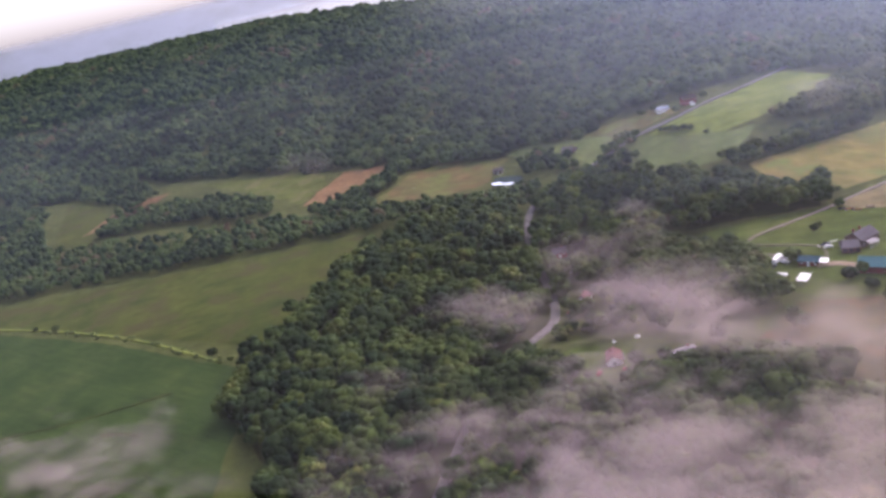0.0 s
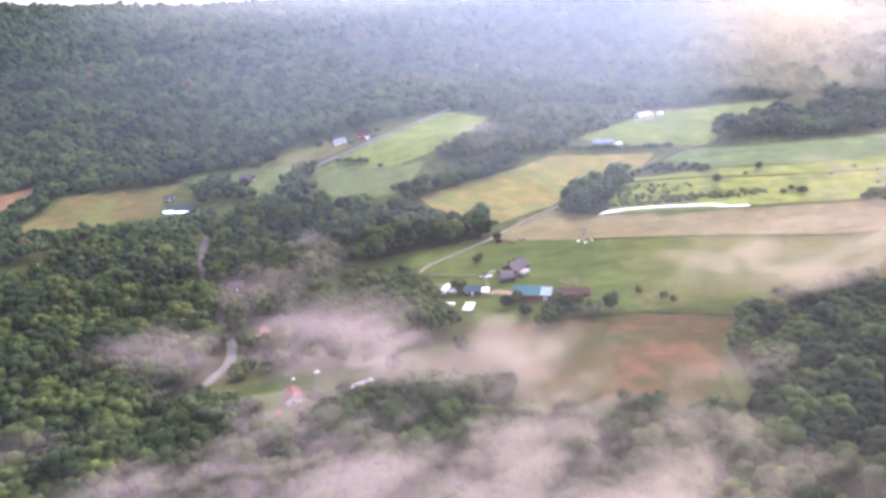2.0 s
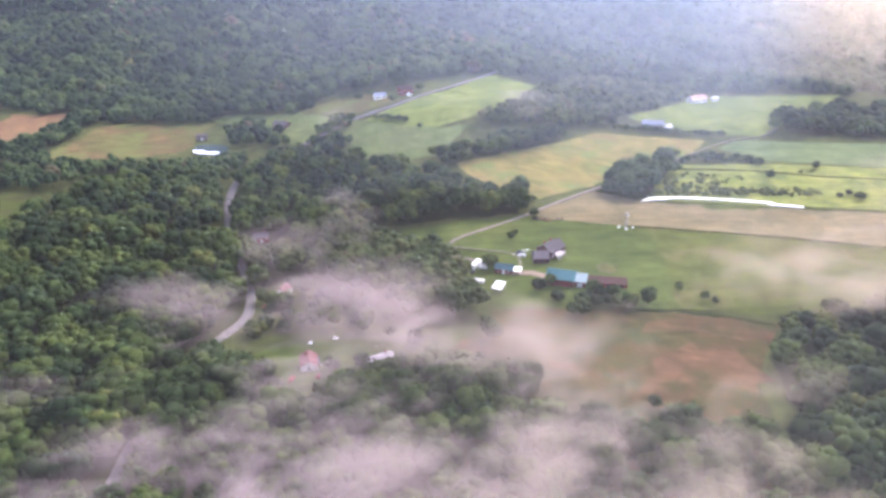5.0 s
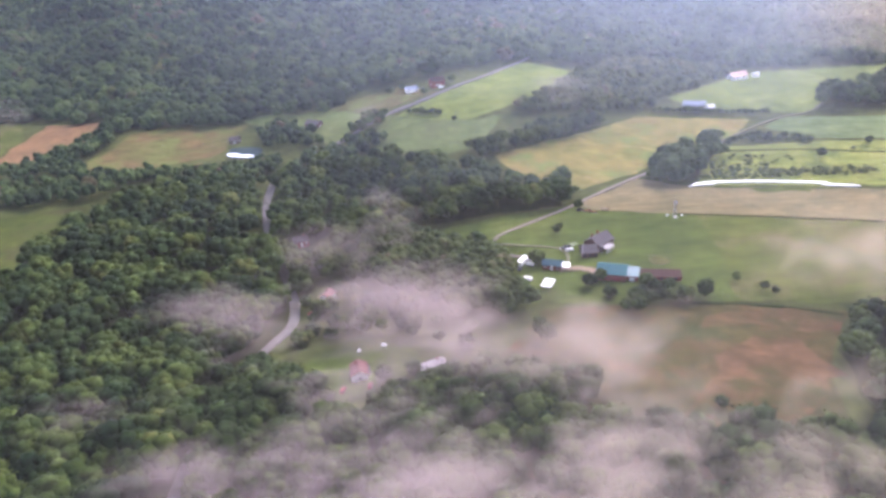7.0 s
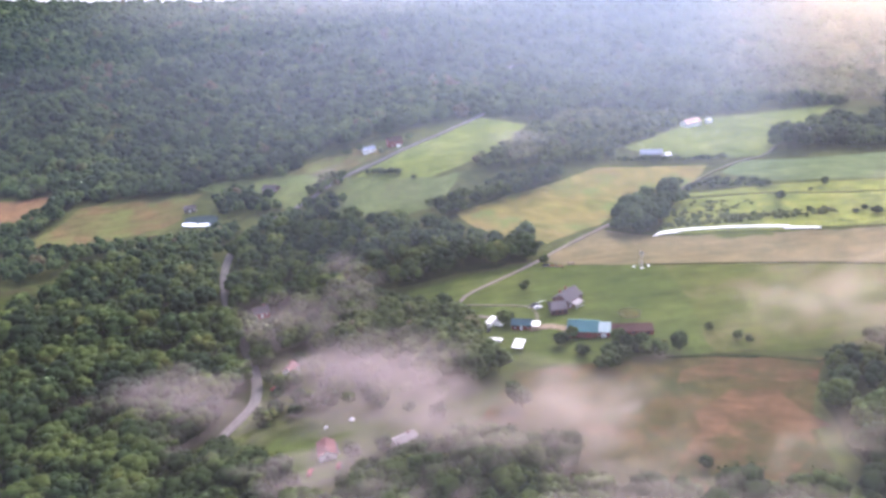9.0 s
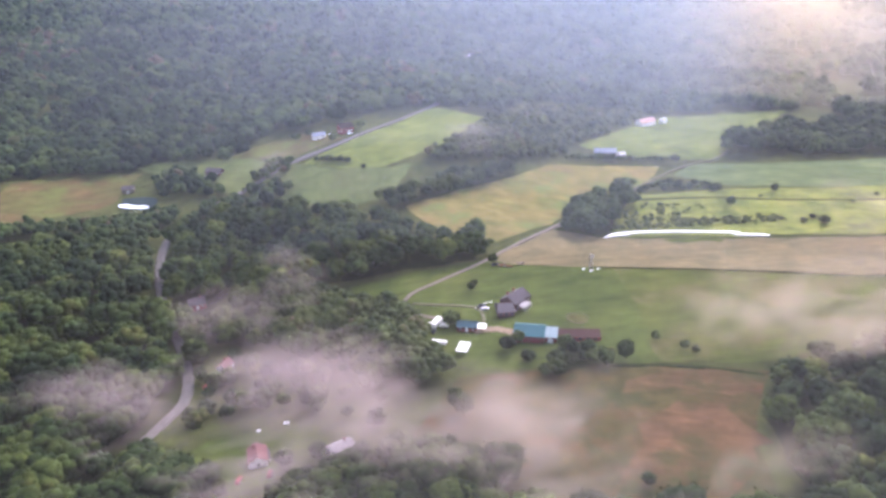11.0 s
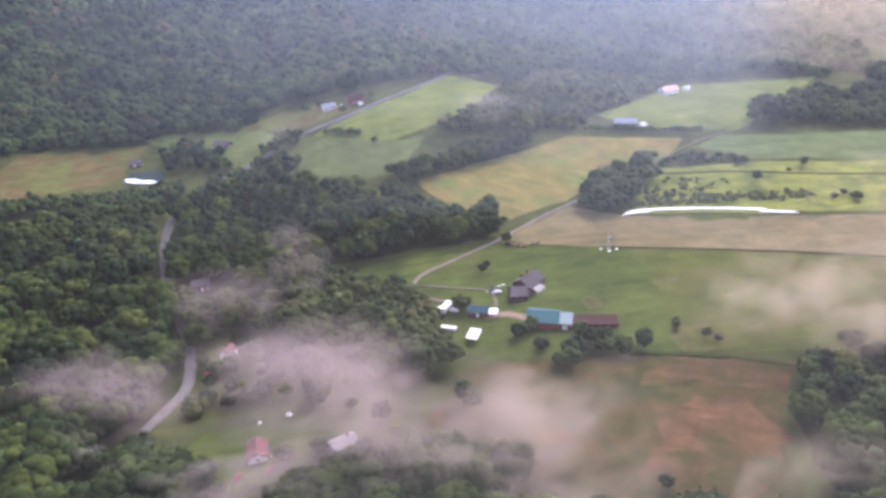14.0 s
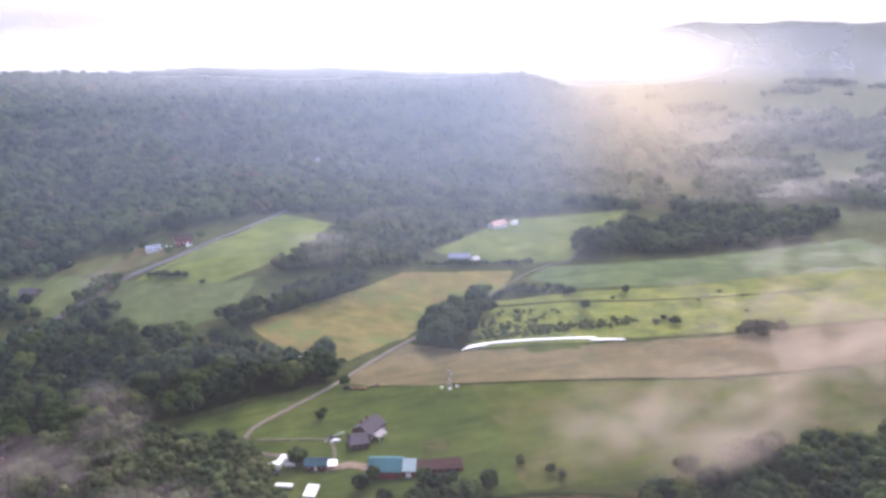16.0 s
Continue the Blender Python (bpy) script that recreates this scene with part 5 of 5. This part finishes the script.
def farm_machine(x, y, turn, label, mat):
    """A hay rake or wagon: bed, tongue, uprights and four wheels."""
    ob = new("hay_wagon")
    ground_pose(ob, x, y, turn)
    tagged(ob, label, "farm machine", "machines by the drive")
    bm = bmesh.new()
    box(bm, 0, 0, 0.75, 4.2, 1.9, 0.22)
    part("bed", bm, mat, ob)
    bm = bmesh.new()
    for k in (-1.9, 1.9):
        box(bm, k, 0, 0.95, 0.1, 1.8, 1.0)
    part("rack", bm, WOOD, ob)
    for px in (-1.4, 1.4):
        for py in (-0.9, 0.9):
            wheel(ob, px, py, 0.42, 0.22)
    bm = bmesh.new()
    tube(bm, (2.0, 0, 0.7), (3.6, 0, 0.1), 0.05, 0.05)
    part("tongue", bm, RUST, ob)


farm_machine(46.3, 404.5, 10, "rusty hay wagon parked by the drive", RUST)
farm_machine(50.6, 402.6, -20, "rusty hay wagon parked by the drive", RUST)
farm_machine(57.6, 405.6, 5, "weathered plank wagon parked by the drive", WOOD)
car("dark_car", 42.5, 406.0, 10, DARK_PAINT, "dark car parked under a tree by the drive")


def silage_bag(points, r, label):
    """A long white plastic silage bag with folds, lying on the stubble."""
    line = spline(points, 1.6)
    bm, last = bmesh.new(), None
    for k, p in enumerate(line):
        way = (line[min(k + 1, len(line) - 1)] - line[max(k - 1, 0)]).normalized()
        side = Vector((way.y, -way.x))
        taper = min(1, 0.35 + 0.4 * min(k, len(line) - 1 - k))
        rr = r * taper * (1 + 0.05 * math.sin(k * 1.9) + 0.04 * noise.noise(Vector((k * 0.5, r, 0))))
        z = zat(p.x, p.y) + 0.45
        row = []
        for m in range(9):
            a = -0.45 + m * (math.pi + 0.9) / 8
            q = p + side * (rr * 1.15 * math.cos(a))
            row.append(bm.verts.new((q.x, q.y, z + max(0, rr * (0.8 * math.sin(a) + 0.35)))))
        if last:
            for m in range(8):
                bm.faces.new((last[m], last[m + 1], row[m + 1], row[m]))
        else:
            bm.faces.new(row)
        last = row
    bm.faces.new(last[::-1])
    bmesh.ops.recalc_face_normals(bm, faces=bm.faces[:])
    me = bpy.data.meshes.new("silage_bag")
    bm.to_mesh(me)
    bm.free()
    thing("silage_bag", me, WRAP, label, "silage bag")


silage_bag([(115.5, 438.6), (121, 440.6), (127, 441.4), (133, 441.4)], 0.7, "short white plastic silage bag on the stubble")
silage_bag([(119, 441.8), (136, 443.9), (160, 443.2), (180, 440.8), (203, 437.0)], 0.88, "long white plastic silage bag along the field edge")
silage_bag([(197, 435.0), (208, 433.0), (219.5, 430.8)], 0.8, "short white plastic silage bag at the field edge")

# the pond in its hollow
water, n, l = nodes_of("pond_water")
rip = noise_at(n, l, 0.6, 3, 0.5)
finish(water, n, l, (0.72, 0.75, 0.78), 0.03, 0.8, bump=rip, depth=0.004)
level = zat(-216, 570) + 1.0
lie = Matrix.Rotation(radians(-18), 3, "Z")


def pool(name, north, lift, mat, label):
    """A flat sheet in the pond's outline, all of it or its north side."""
    bm, edge = bmesh.new(), []
    for k in range(48):
        a = k * 2 * math.pi / 48
        w = 1 + 0.10 * math.sin(a * 3 + 1) + 0.06 * math.sin(a * 5)
        v = Vector((22 * w * math.cos(a), 12.5 * w * math.sin(a), 0))
        if north:
            v.y = max(v.y, -5.5 + 1.4 * math.sin(v.x * 0.45))
        edge.append(bm.verts.new(lie @ v + Vector((-216, 570, level + lift))))
    bm.faces.new(edge)
    me = bpy.data.meshes.new(name)
    bm.to_mesh(me)
    bm.free()
    thing(name, me, mat, label, "pond", "structure")


pool("water", False, 0.0, water, "still pond mirroring the white sky")
# dark sheet painted over the far half in place of a dark reflection
pool("pond_weed", True, 0.1, POND_DARK, "painted dark reflection on the far half of the pond")


def round_pen(x, y, r):
    ob = stand("round_pen", x, y, 0, "round paddock fence of weathered rails", "fence")
    n = 18
    for k in range(n):
        a, b = k * 2 * math.pi / n, (k + 1) * 2 * math.pi / n
        bm = bmesh.new()
        tube(bm, (r * math.cos(a), r * math.sin(a), -0.5), (r * math.cos(a), r * math.sin(a), 1.4), 0.08, 0.08)
        part("post", bm, WOOD, ob)
        for z in (0.5, 1.2):
            bm = bmesh.new()
            tube(bm, (r * math.cos(a), r * math.sin(a), z), (r * math.cos(b), r * math.sin(b), z), 0.05, 0.05, 5)
            part("rail", bm, WOOD, ob)
    return ob


round_pen(77.8, 336.5, 5.6)
ring = [(77.8 + 5.2 * math.cos(k * 0.5236), 336.5 + 5.2 * math.sin(k * 0.5236)) for k in range(12)]
field("pen_earth", ring, BROWN, "bare reddish earth inside the paddock", lift=0.62, ragged=0.3)


def fence_line(points, label, gap=3.0):
    line = spline(points, gap)
    ob = new("fence")
    ob.matrix_basis = pose(line[0].x, line[0].y, 0)
    tagged(ob, label, "fence")
    o = line[0]
    for k, p in enumerate(line):
        bm = bmesh.new()
        z = zat(p.x, p.y)
        tube(bm, (p.x - o.x, p.y - o.y, z - 0.2), (p.x - o.x, p.y - o.y, z + 1.6), 0.09, 0.08)
        part("post", bm, WHITE, ob)
        if k:
            q = line[k - 1]
            for h in (0.9, 1.45):
                bm = bmesh.new()
                tube(bm, (q.x - o.x, q.y - o.y, zat(q.x, q.y) + h), (p.x - o.x, p.y - o.y, z + h), 0.055, 0.055, 5)
                part("rail", bm, WHITE, ob)


fence_line([(26.5, 353.5), (31, 357.5), (36, 359.5)], "white rail fence beside the farmhouse drive")


def awning_tarp(x, y, turn, sx, sy, mat, label, name="tarpaulin"):
    """A sagging sheet over a low heap."""
    bm = bmesh.new()
    n = 8
    grid = [[bm.verts.new(((a / n - 0.5) * sx, (b / n - 0.5) * sy, 0.45 + 1.1 * math.sin(math.pi * a / n) * math.sin(math.pi * b / n) + 0.12 * noise.noise(Vector((a, b, x))))) for b in range(n + 1)] for a in range(n + 1)]
    for a in range(n):
        for b in range(n):
            bm.faces.new((grid[a][b], grid[a + 1][b], grid[a + 1][b + 1], grid[a][b + 1]))
    me = bpy.data.meshes.new(name)
    bm.to_mesh(me)
    bm.free()
    ob = thing(name, me, mat, label, "tarpaulin")
    ob.matrix_basis = pose(x, y, zat(x, y) + 0.1, 0, 0, turn)


awning_tarp(32.5, 463.5, -5, 6.0, 3.0, ORANGE, "orange tarpaulin over a heap in the crop field")
awning_tarp(17.5, 449.0, 10, 4.5, 3.5, WHITE, "white tarpaulin over a heap at the wood edge")
awning_tarp(-57.0, 227.5, 0, 3.0, 2.4, ORANGE, "pale orange tarpaulin on the cottage lawn")
awning_tarp(-62.5, 268.0, 0, 2.6, 2.0, WHITE, "white tarpaulin on the cottage lawn")
awning_tarp(-74.0, 264.5, 0, 1.8, 1.6, WHITE, "small white tarpaulin on the cottage lawn")
awning_tarp(-33.0, 231.0, 0, 3.0, 2.0, ORANGE, "orange tarpaulin beside the grey-roofed cottage")
